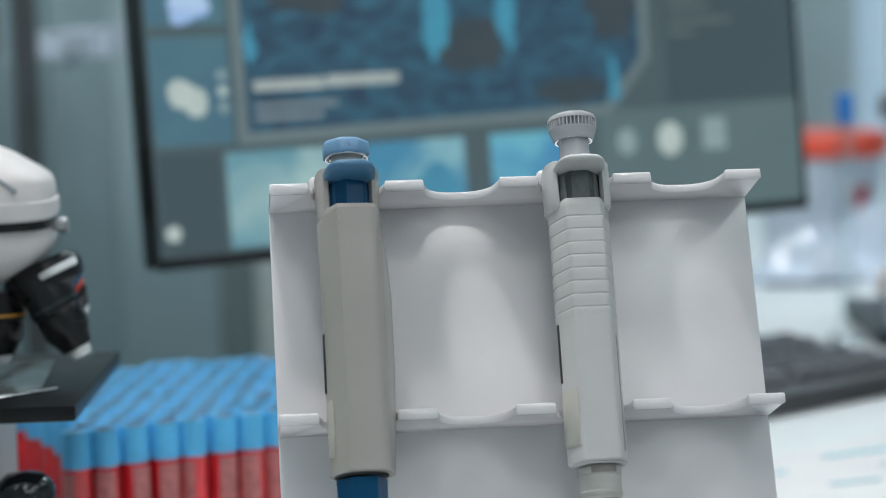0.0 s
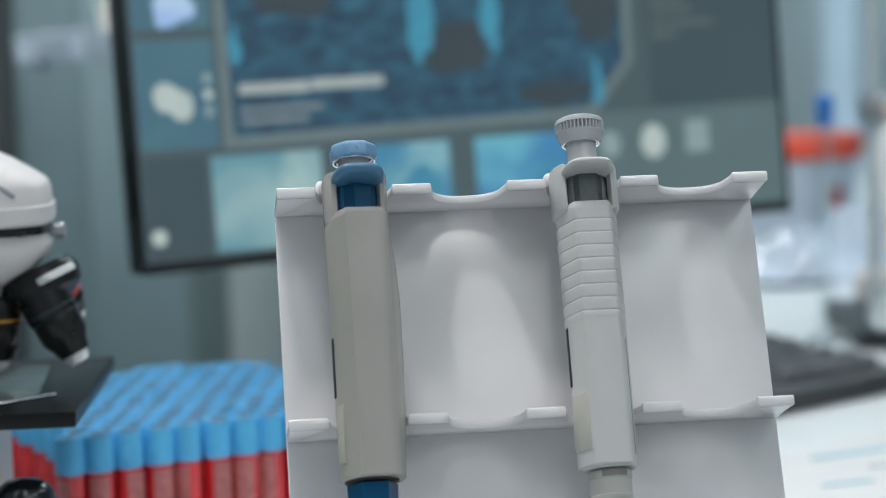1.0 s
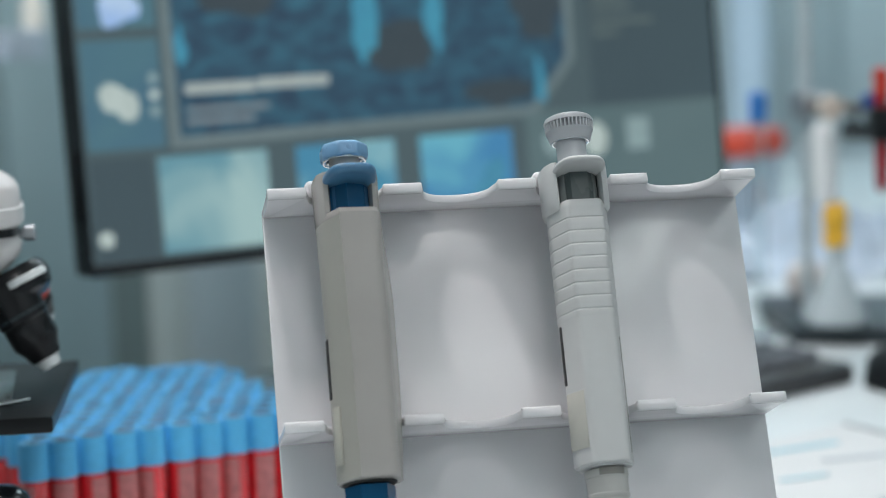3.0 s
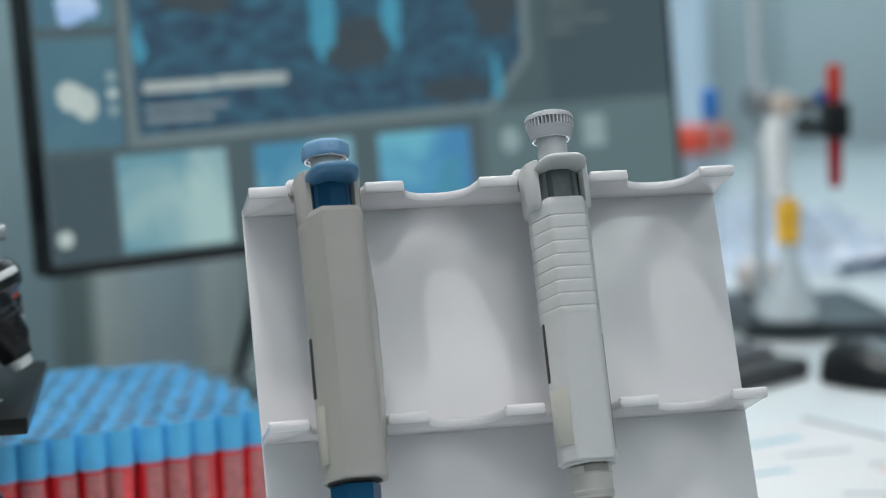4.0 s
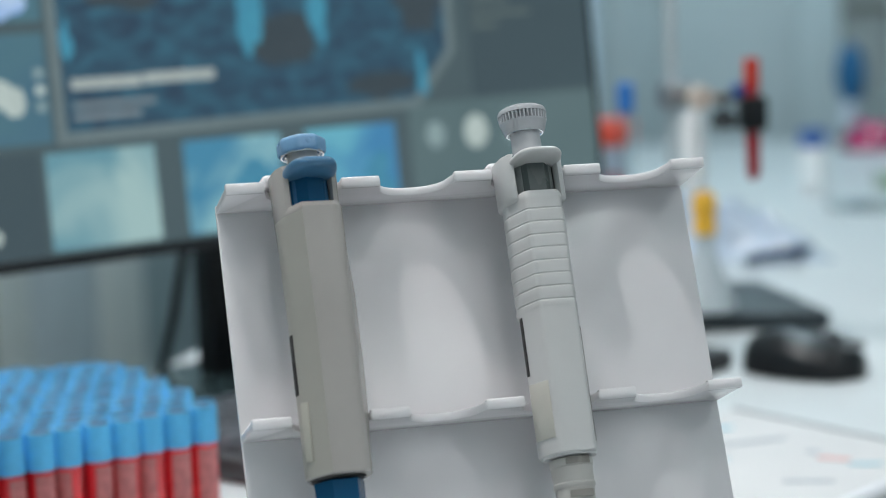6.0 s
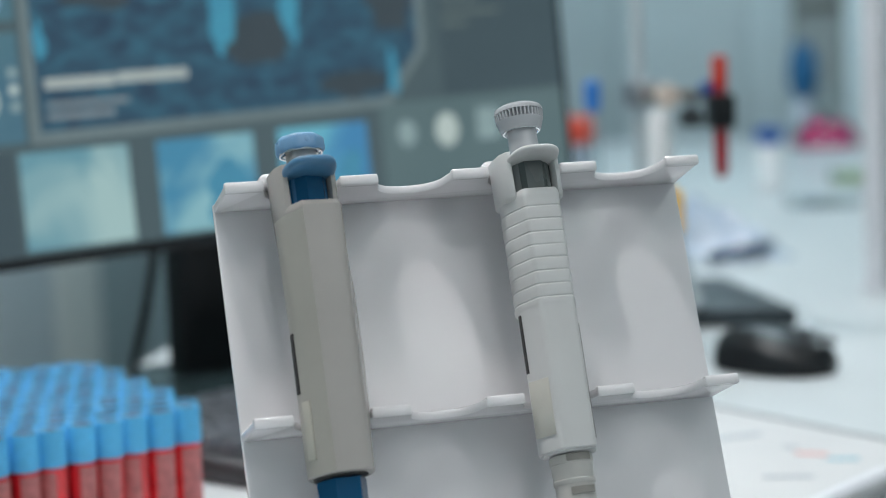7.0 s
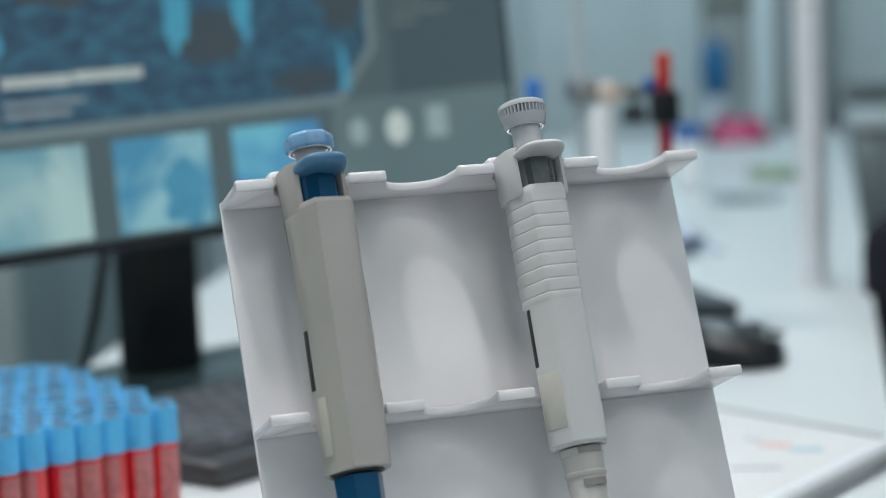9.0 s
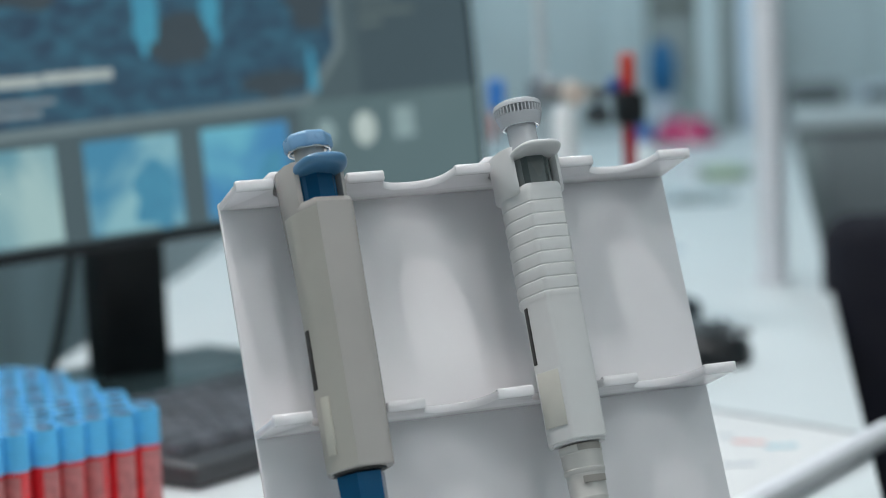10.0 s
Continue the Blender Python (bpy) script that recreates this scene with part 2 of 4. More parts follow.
    "ui_text_side": glow("ui_text_bar_side", (0.105, 0.14, 0.135)),
    "ui_icon": glow("ui_icon", (0.40, 0.48, 0.46)),
    "ui_icon_blue": glow("ui_icon_blue", (0.40, 0.55, 0.75), 1.0, (0.20, 0.36, 0.70), 40, 0.4, 0.6),
    "ui_icon_dim": glow("ui_icon_dim", (0.22, 0.31, 0.32)),
}


def translucent(m, weight, depth):
    """Thin moulded plastic that lets some light through."""
    p = m.node_tree.nodes["Principled BSDF"]
    p.inputs["Subsurface Weight"].default_value, p.inputs["Subsurface Scale"].default_value = weight, depth
    p.inputs["Subsurface Radius"].default_value = (1.0, 0.96, 0.98)


translucent(M["rack"], 0.55, 0.003)
translucent(M["frosted"], 0.8, 0.01)
M["glass_pale"].node_tree.nodes["Principled BSDF"].inputs["Transmission Weight"].default_value = 0.55


# ---- mesh helpers ----
def box(bm, c, s, bevel=0.0, segments=2, m=None):
    """A block of size s round c, with rounded edges."""
    b = bmesh.new()
    bmesh.ops.create_cube(b, size=1.0, matrix=Matrix.Diagonal((*s, 1)))
    if bevel:
        bmesh.ops.bevel(b, geom=b.edges[:], offset=min(bevel, min(s) * 0.45), segments=segments, profile=0.5, affect="EDGES")
    bmesh.ops.transform(b, matrix=(m or Matrix()) @ Matrix.Translation(c), verts=b.verts)
    return merge(bm, b)


def merge(bm, b):
    tmp = bpy.data.meshes.new("tmp")
    b.to_mesh(tmp)
    b.free()
    bm.from_mesh(tmp)
    bpy.data.meshes.remove(tmp)
    return bm


def lathe(bm, profile, n=24, m=None, wobble=None):
    """Turns (radius, height) pairs round the z axis. wobble(angle, i) scales the radius."""
    m = m or Matrix()
    rings = []
    for i, (r, z) in enumerate(profile):
        if r < 1e-6:
            rings.append([bm.verts.new(m @ Vector((0, 0, z)))])
        else:
            rings.append([bm.verts.new(m @ Vector((r * k * math.cos(a), r * k * math.sin(a), z)))
                          for a in (2 * math.pi * j / n for j in range(n)) for k in (wobble(a, i) if wobble else 1.0,)])
    for p, q in zip(rings, rings[1:]):
        for j in range(n):
            f = [p[j % len(p)], p[(j + 1) % len(p)], q[(j + 1) % len(q)], q[j % len(q)]]
            f = list(dict.fromkeys(f))
            if len(f) > 2:
                bm.faces.new(f)
    return bm


def tube(bm, points, r, n=10, caps=True):
    """A round bar along the points; r is one radius or one for each point."""
    pts = [Vector(p) for p in points]
    rs = r if isinstance(r, (list, tuple)) else [r] * len(pts)
    rings, side = [], None
    for i, p in enumerate(pts):
        d = (pts[min(i + 1, len(pts) - 1)] - pts[max(i - 1, 0)]).normalized()
        side = (side - d * side.dot(d)).normalized() if side else d.orthogonal().normalized()
        up = d.cross(side)
        rings.append([bm.verts.new(p + (side * math.cos(a) + up * math.sin(a)) * rs[i]) for a in (2 * math.pi * j / n for j in range(n))])
    for p, q in zip(rings, rings[1:]):
        for j in range(n):
            bm.faces.new((p[j], p[(j + 1) % n], q[(j + 1) % n], q[j]))
    if caps:
        bm.faces.new(rings[0][::-1]), bm.faces.new(rings[-1])
    return bm


def arc_band(bm, r0, r1, z0, z1, half, centre=(0, 0)):
    """A curved strip that wraps the front of a round thing over half degrees to either side."""
    arc = [math.radians(half * k / 4) for k in range(-4, 5)]
    rows = [[bm.verts.new((centre[0] + r * math.sin(a), centre[1] - r * math.cos(a), z)) for a in arc] for r, z in ((r0, z0), (r1, z0), (r1, z1), (r0, z1))]
    for p, q in zip(rows, rows[1:] + rows[:1]):
        for j in range(8):
            bm.faces.new((p[j], p[j + 1], q[j + 1], q[j]))
    bm.faces.new([row[0] for row in rows]), bm.faces.new([row[-1] for row in rows][::-1])
    return bm


def loft(bm, rings, caps=True):
    """Skins closed rings of equal count."""
    vs = [[bm.verts.new(p) for p in ring] for ring in rings]
    n = len(vs[0])
    for p, q in zip(vs, vs[1:]):
        for j in range(n):
            bm.faces.new((p[j], p[(j + 1) % n], q[(j + 1) % n], q[j]))
    if caps:
        bm.faces.new(vs[0][::-1]), bm.faces.new(vs[-1])
    return bm


def prism(bm, outline, z0, z1, bevel=0.0, m=None):
    """A plate with the given outline in x and y, between two heights."""
    b = bmesh.new()
    low = [b.verts.new((x, y, z0)) for x, y in outline]
    f = b.faces.new(low)
    top = bmesh.ops.extrude_face_region(b, geom=[f])
    bmesh.ops.translate(b, vec=(0, 0, z1 - z0), verts=[v for v in top["geom"] if isinstance(v, bmesh.types.BMVert)])
    bmesh.ops.recalc_face_normals(b, faces=b.faces[:])
    if bevel:
        rim = [e for e in b.edges if abs(e.verts[0].co.z - e.verts[1].co.z) < 1e-7]
        bmesh.ops.bevel(b, geom=rim, offset=bevel, segments=2, profile=0.5, affect="EDGES", clamp_overlap=True)
    if m:
        bmesh.ops.transform(b, matrix=m, verts=b.verts)
    return merge(bm, b)


def mesh(name, bm, mat, sharp=35):
    bmesh.ops.recalc_face_normals(bm, faces=bm.faces[:])
    data = bpy.data.meshes.new(name)
    bm.to_mesh(data)
    bm.free()
    data.polygons.foreach_set("use_smooth", [True] * len(data.polygons))
    data.set_sharp_from_angle(angle=radians(sharp))
    data.materials.append(mat)
    return data


def part(name, bm, mat, parent, label="", sharp=35, m=None):
    ob = new(name, mesh(name, bm, mat, sharp))
    ob.parent = parent
    if m:
        ob.matrix_basis = m
    return tagged(ob, label)


def thing(name, m, label, category, group="", kind=""):
    ob = new(name)
    ob.matrix_basis = m
    ob.empty_display_size = 0.02
    return tagged(ob, label, category, group, kind)


def solid(name, bm, mat, label="", category="", kind="", sharp=35):
    return tagged(new(name, mesh(name, bm, mat, sharp)), label, category, "", kind)


def B():
    return bmesh.new()


def turned(direction):
    """The turn that lays z along a direction."""
    return Vector(direction).to_track_quat("Z", "Y").to_matrix().to_4x4()


# ---- the room ----
def wall_line(a):
    """How far across the bench the wall behind it stands."""
    return -1.00 - 0.0893 * a


def slab(name, p, q, thick, z0, z1, mat, label, category="wall"):
    """An upright wall between two plan points, its thickness to the right-hand side of p to q."""
    d = (q - p).normalized()
    side = Vector((d.y, -d.x, 0)) * thick
    ring = [p, q, q + side, p + side]
    return solid(name, prism(B(), [(v.x, v.y) for v in ring], z0, z1), mat, label, category, "structure")


def room():
    far, near, right = 4.25, -2.6, 2.3
    corners = [bench_point(near, wall_line(near)), bench_point(far, wall_line(far)), bench_point(far, right), bench_point(near, right)]
    plan = [(v.x * 1.0, v.y * 1.0) for v in corners]
    solid("floor", prism(B(), plan, FLOOR - 0.05, FLOOR), M["floor"], "grey vinyl laboratory floor", "floor", "structure")
    solid("ceiling", prism(B(), plan, CEIL, CEIL + 0.05), M["ceiling"], "white board ceiling over the laboratory", "ceiling", "structure")
    west = slab("wall_west", corners[1], corners[0], 0.1, FLOOR, CEIL, M["wall"], "teal-grey satin panelled wall behind the bench")
    north = slab("wall_north", corners[2], corners[1], 0.1, FLOOR, CEIL, M["wall_far"], "pale blue-grey panelled end wall")
    slab("wall_east", corners[3], corners[2], 0.1, FLOOR, CEIL, M["wall_plain"], "plain pale grey painted wall")
    slab("wall_south", corners[0], corners[3], 0.1, FLOOR, CEIL, M["wall_plain"], "plain pale grey painted wall")
    plain = [(w, M["wall"]) for w in (0.34, 0.22, 0.42, 0.16, 0.30)]
    # behind the monitor the strips differ in tone
    strips = plain * 2 + plain[:4] + [(0.30, M["wall"]), (0.13, M["wall_dark"]), (0.15, M["wall_pale"]), (0.31, M["wall_mid"]), (0.25, M["wall_pale"])] + plain * 2
    ends = [(w, M["wall_far"]) for w in (0.26, 0.40, 0.18, 0.32)] * 4
    for wall, p, q, row in ((west, corners[0], corners[1], strips), (north, corners[1], corners[2], ends)):
        d, at = (q - p).normalized(), 0.02
        inward = Vector((d.y, -d.x, 0))
        turn = Matrix(((d.x, inward.x, 0, 0), (d.y, inward.y, 0, 0), (0, 0, 1, 0), (0, 0, 0, 1)))
        for wide, mat in row:
            w = min(wide, (q - p).length - at - 0.02)
            if w < 0.03:
                break
            c = p + d * (at + w / 2) + inward * 0.008
            panel = part("panel", box(B(), (0, 0, 0), (w - 0.006, 0.014, CEIL - FLOOR - 0.02), 0.002), mat, wall)
            panel.matrix_basis = Matrix.Translation((c.x, c.y, (CEIL + FLOOR) / 2)) @ turn
            at += w
    # a fixture drawn for every assumed lamp
    for x, y, sx, sy, turn, watts, tone in PANELS:
        light = thing("ceiling_light", pose(x, y, CEIL, 0, 0, turn), "assumed white rectangular LED ceiling panel, lit, out of view", "ceiling light", "ceiling panels")
        bm = B()
        for k in (-1, 1):
            box(bm, (0, k * (sy / 2 + 0.01), -0.015), (sx + 0.04, 0.02, 0.03), 0.003)
            box(bm, (k * (sx / 2 + 0.01), 0, -0.015), (0.02, sy, 0.03), 0.003)
        part("frame", bm, M["white"], light)
        part("diffuser", box(B(), (0, 0, -0.012), (sx, sy, 0.012)), M["diffuser"], light, "milky lit diffuser")


def bench():
    plan = [bench_point(a, b) for a, b in ((-1.1, 0.163), (3.85, 0.240), (3.85, -0.403 - 0.0893 * 3.85), (-1.1, -0.305))]
    ob = thing("lab_bench", pose(0, 0, 0), "long white laminate laboratory bench", "bench")
    part("worktop", prism(B(), [(v.x, v.y) for v in plan], -0.028, 0.0, 0.003), M["bench"], ob)
    for a in (-0.9, 0.1, 1.1, 2.1, 3.1):
        c = bench_point(a + 0.45, -0.17 - 0.03 * a)
        bm = box(B(), (0, 0, -0.375), (0.80, 0.42 + 0.02 * a, 0.66), 0.004)
        part("cabinet", bm, M["bench_side"], ob, "grey laminate base cabinet", m=Matrix.Translation((c.x, c.y, 0)) @ pose(0, 0, 0, 0, 0, 60))
    for a in (-1.0, 3.75):
        c = bench_point(a, -0.15 - 0.03 * a)
        part("leg", box(B(), (0, 0, -0.389), (0.04, 0.40, 0.722), 0.003), M["bench_side"], ob, m=Matrix.Translation((c.x, c.y, 0)) @ pose(0, 0, 0, 0, 0, 60))


room()
bench()

# ---- the pipette rack: a sheet leaning back, with notched shelves ----
LEAN = math.degrees(math.atan2(0.3650, 0.9310))
RACK = Matrix.Translation((0, 0.024, 0.2123)) @ pose(0, 0, 0, -LEAN)      # x across, -y out of the sheet, z up the sheet
NOTCHES = (-0.0693, -0.0229, 0.0235, 0.0699)
REACH, HALF = 0.0272, 0.1


def shelf_outline(front, half_notch=0.0153, depth=0.0174):
    pts = [(-HALF, 0.0), (-HALF, -front)]
    for c in NOTCHES:
        pts.append((c - half_notch, -front))
        for k in range(17):
            s = -1 + k / 8
            pts.append((c + s * (half_notch - 0.0004), -front + 0.0022 + (depth - 0.0022) * math.sqrt(max(0.0, 1 - abs(s) ** 2.6)) * 0.92))
        pts.append((c + half_notch, -front))
    return pts + [(HALF, -front), (HALF, 0.0)]


def rack_lip(x0, x1, v):
    """A rounded bead along the front of a shelf, cut square at its ends."""
    rings = []
    for x, k in ((x0, 0.86), (x0 + 0.0004, 1.0), (x1 - 0.0004, 1.0), (x1, 0.86)):
        ring = []
        for j in range(16):
            a = 2 * math.pi * j / 16
            y, z = (math.copysign(abs(c) ** 0.42, c) for c in (math.cos(a), math.sin(a)))
            ring.append(Vector((x, -REACH + 0.0010 + 0.0016 * k * y, v + 0.0015 + 0.0021 * k * z)))
        rings.append(ring)
    return loft(B(), rings)


def pipette_rack():
    ob = thing("pipette_rack", RACK, "white moulded plastic pipette rack leaning back on the bench", "pipette rack")
    low = -0.2275
    part("back_panel", box(B(), (0, 0.0016, (low + 0.0034) / 2), (2 * HALF, 0.0032, 0.0034 - low), 0.0008), M["rack"], ob)
    for v in (0.0, -0.0934, -0.1868):
        shelf = prism(B(), shelf_outline(REACH), v - 0.0005, v + 0.0029, 0.0007)
        part("shelf", shelf, M["rack"], ob)
        # a raised rounded lip on the straight stretches between the notches
        edges = [-HALF] + [c + k * 0.0155 for c in NOTCHES for k in (-1, 1)] + [HALF]
        for x0, x1 in zip(edges[::2], edges[1::2]):
            part("lip", rack_lip(x0, x1, v), M["rack"], ob, sharp=50)
    # the rear foot on which the sheet leans
    foot = box(B(), (0, 0, 0), (0.07, 0.003, 0.212), 0.0008)
    strut = part("rear_support", foot, M["rack"], ob)
    top, base = Vector((0, 0.026, 0.2045)), Vector((0, 0.100, 0.0016))
    mid, d = (top + base) / 2, (top - base).normalized()
    strut.matrix_basis = RACK.inverted() @ Matrix.Translation(mid) @ pose(0, 0, 0, math.degrees(math.atan2(-d.y, d.z)))
    return ob


pipette_rack()


# ---- the pipettes ----
def section(pts, v, grow=0.0, flare=0.0, left=None):
    """A closed ring at height v from (x, outwards) pairs in millimetres for the right half; the left half mirrors it unless it is given. flare widens the rear of the right half."""
    ring = [(x + flare * min(1.0, max(0.0, (36 - w) / 9)) * min(1.0, max(0.0, (w - 11) / 8)), w) for x, w in pts] + [(-x, w) for x, w in reversed(left or pts)]
    cx, cw = 0.0, 28.0
    out = []
    for x, w in ring:
        r = math.hypot(x - cx, w - cw)
        k = 1 + grow / r
        out.append(Vector(((cx + (x - cx) * k) / 1000, -(cw + (w - cw) * k) / 1000, v)))
    return out


FRONT = [(1.5, 41.8), (5.8, 41.6), (6.8, 41.3), (7.5, 40.7), (8.0, 39.8), (11.2, 31.6), (11.8, 29.8), (12.0, 28.0), (12.0, 24.6), (10.8, 20.0), (8.2, 16.0), (4.0, 14.0)]
LOWER = [(1.5, 41.8), (5.8, 41.6), (6.8, 41.3), (7.5, 40.7), (8.0, 39.8), (11.2, 31.6), (11.8, 29.8), (11.9, 28.0), (11.7, 25.6), (9.4, 20.5), (7.0, 16.5), (3.5, 15.0)]
WIDE = [(1.5, 44.8), (6.2, 44.7), (7.8, 44.3), (9.0, 43.4), (9.9, 42.0), (10.6, 40.2), (11.2, 37.8), (11.7, 34.6), (12.1, 31.0), (12.3, 28.0), (12.4, 24.0), (11.6, 19.0), (8.4, 14.0), (4.0, 12.4)]
SLIM = [(1.5, 43.8), (6.2, 43.7), (7.8, 43.3), (9.1, 42.4), (10.1, 41.0), (10.8, 39.2), (11.4, 36.8), (11.9, 33.8), (12.1, 30.5), (12.1, 28.0), (11.9, 25.4), (9.6, 20.5), (7.2, 16.5), (3.5, 15.0)]
# the left half is cut by one flat facet with a crisp crease
WIDE_LEFT = [(1.5, 44.8), (6.6, 44.7), (10.4, 37.0), (11.6, 32.6), (12.3, 28.0), (12.4, 24.0), (11.6, 19.0), (8.4, 14.0), (4.0, 12.4)]
SLIM_LEFT = [(1.5, 43.8), (5.7, 43.7), (10.7, 33.9), (11.8, 31.6), (12.1, 28.0), (11.9, 25.4), (9.6, 20.5), (7.2, 16.5), (3.5, 15.0)]
LOW_BACK = [(2.0, 25.0), (5.0, 25.5), (6.0, 28.0), (7.0, 33.0), (7.8, 35.0), (8.8, 34.6), (10.6, 31.2), (11.8, 26.0), (11.4, 20.5), (10.0, 16.6), (7.2, 13.8), (3.6, 13.0)]
BACK = [(2.0, 25.0), (7.4, 25.5), (8.0, 28.0), (8.2, 35.8), (8.9, 37.4), (10.6, 36.6), (12.4, 32.4), (12.7, 26.0), (12.4, 20.5), (11.0, 16.5), (8.0, 13.0), (4.0, 12.0)]


def pipette(centre, name_label, shell, lip, inner, tip, ribs, shift=0.0):
    ob = thing("pipette", RACK @ pose(centre, 0, 0) @ Matrix.Translation((0, -0.028, 0)) @ pose(0, 0, 0, 0, 0, shift) @ Matrix.Translation((0, 0.028, 0)), name_label, "pipette", "pipettes in the rack")
    top, low = -0.0110, -0.1150
    # front shell, rising a little in the middle of its top edge
    rings = []
    heights = [top - 0.0012, top - 0.0026]
    if ribs:
        for i in range(8):
            z = -0.0178 - i * 0.00525
            heights += [(z + 0.0003), (z, "cut"), (z - 0.0003, "cut"), (z - 0.0007, "lip"), (z - 0.0013, "proud"), (z - 0.0030, "half")]
    heights += ([] if ribs else [-0.016, -0.030, -0.045]) + [-0.0575, (-0.0590, "low"), (-0.070, "low"), (-0.090, "low"), (-0.112, "low"), (low + 0.0006, "low"), (low, "low")]
    rings.append(section(FRONT if ribs else WIDE, top, -0.9, 0.0, None if ribs else WIDE_LEFT))
    for h in heights:
        z, kind = h if isinstance(h, tuple) else (h, "")
        grow = {"cut": -0.24, "lip": 0.12, "proud": 0.22, "half": 0.10}.get(kind, 0.0) - (0.5 if z == low else 0.0)
        k = (top - z) / (top - low)
        base, left = LOWER if kind == "low" else FRONT, None
        if not ribs:      # the wide upper grip tapers into the slimmer lower half
            f = min(1.0, max(0.0, (top - z) / 0.049)) ** 0.75
            base, left = ([(p[0] + (q[0] - p[0]) * f, p[1] + (q[1] - p[1]) * f) for p, q in zip(a, b)] for a, b in ((WIDE, SLIM), (WIDE_LEFT, SLIM_LEFT)))
        flare = 0.0 if ribs else min(0.2 + (top - z) / 0.008, 3.4, 1.2 + (z - low) / 0.016)
        taper = lambda half: half and [(x * (1 - 0.015 * k), w - 3.6 * k) for x, w in half]
        rings.append(section(taper(base), z, grow, flare, taper(left)))
    for v in rings[0]:
        if v.y < -0.036:
            v.z += 0.0006
    body = part("body", loft(B(), rings), shell, ob, sharp=28 if ribs else 24)
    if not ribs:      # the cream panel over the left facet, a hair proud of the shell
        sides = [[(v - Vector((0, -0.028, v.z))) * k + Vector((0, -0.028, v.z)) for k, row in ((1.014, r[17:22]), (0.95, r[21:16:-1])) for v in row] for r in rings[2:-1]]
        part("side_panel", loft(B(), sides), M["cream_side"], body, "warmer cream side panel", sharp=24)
    # back of the grip, up to the finger rest
    profile = ((-0.0135, -1.0), (-0.0127, -0.1), (-0.0118, 0.35 if ribs else -0.45), (0.0052, 0.45 if ribs else -0.1), (0.0060, 0.25 if ribs else -0.22), (0.0064, -0.35))
    rings = [section(BACK, z, g) for z, g in profile]
    if not ribs:      # the cheeks run down into the body
        rings = [section(LOW_BACK, -0.0260)] + rings[2:]
    part("grip_back", loft(B(), rings), shell, ob, sharp=40)
    # the core that shows in the window
    eight = lambda a, i: 1.0 / max(abs(math.cos((a + math.pi / 8) % (math.pi / 4) - math.pi / 8)), 0.9) * 0.975
    part("window_core", lathe(B(), [(0.0, -0.016), (0.0088, -0.016), (0.0088, 0.0030), (0.0, 0.0030)], 32, pose(0, -0.0290, 0, 0, 0, 0 if ribs else 13), eight), inner, ob, "dark glossy volume window")
    # paler strips put the reflections on the window's side facets into colour
    for s in (-1, 1):
        part("window_sheen", arc_band(B(), 0.0085, 0.0090, -0.0125, 0.0025, 10), M["blue_mid"] if not ribs else M["grey_mid"], ob, "paler strip coloured for the sheen beside the window", m=pose(0, -0.0290, 0, 0, 0, s * 50))
    # finger rest: a rounded tongue that juts out, hollow underneath
    rim = []
    for k in range(33):
        a = math.pi * k / 32
        rim.append((0.0106 * math.copysign(abs(math.cos(a)) ** 0.55, math.cos(a)), -0.0310 - 0.0185 * math.sin(a) ** 0.62))
    rim += [(-0.0092, -0.0225), (0.0092, -0.0225)]
    rings = []
    low = -0.0008 if ribs else 0.0001
    under = (0.0028, 0.0028, 0.0029, 0.0033, 0.0041) if ribs else (0.0012, 0.0014, 0.0017, 0.0023, 0.0034)
    for k, z in (*zip((0.55, 0.80, 0.93, 0.985, 1.0), under), (0.985, 0.0046), (0.94, 0.0053), (0.86, 0.0056), (0.40, 0.0058)):
        rings.append([Vector((x * k, -0.029 + (y + 0.029) * k, low + z + 0.0009 * max(0.0, (-y - 0.034) / 0.016) * k - 0.0008 * (abs(x) / 0.0106) ** 4)) for x, y in rim])
    part("finger_rest", loft(B(), rings), lip, ob, "smooth rounded finger rest", sharp=60)
    part("plunger_stem", lathe(B(), [(0.0, 0.004), (0.0062, 0.004), (0.0060, 0.0185), (0.0, 0.0185)], 20, pose(0, -0.0305, 0)), tip if not ribs else M["grey_cap"], ob)
    if ribs:
        knurl = lambda a, i: (1.0, 1.0, 0.84)[int(a / (2 * math.pi) * 114 + 0.5) % 3] if i in (7, 8) else 1.0
        profile = [(0.0070, 0.0165), (0.0078, 0.0163), (0.0083, 0.0170), (0.0088, 0.0186), (0.0093, 0.0200), (0.0095, 0.0205), (0.0096, 0.0210), (0.0097, 0.02102), (0.0099, 0.0242), (0.0100, 0.02422), (0.0100, 0.0252), (0.0095, 0.0263), (0.0080, 0.0271), (0.0, 0.0275)]
        button = part("button", lathe(B(), profile, 114, pose(0, -0.0305, 0), knurl), M["grey_cap"], ob, "ribbed grey push button")
    else:
        profile = [(0.0078, 0.0122), (0.0091, 0.0122), (0.0097, 0.0127), (0.0099, 0.0135), (0.0099, 0.0170), (0.0096, 0.0180), (0.0086, 0.0188), (0.0, 0.0191)]
        button = part("button", lathe(B(), profile, 64, pose(0, -0.0305, 0), lambda a, i: 0.985 * min(1.0, 0.932 / math.cos((a + math.pi / 2 + math.pi / 8) % (math.pi / 4) - math.pi / 8))), M["blue_button"], ob, "blue push button with scalloped rim")
        part("button_dot", lathe(B(), [(0.0012, 0), (0.0010, 0.0001), (0.0, 0.00012)], 14, Matrix.Translation((0.0006, -0.03956, 0.0158)) @ pose(0, 0, 0, 90)), M["blue_button"], button)
    rz = 0.0123 if not ribs else 0.0165
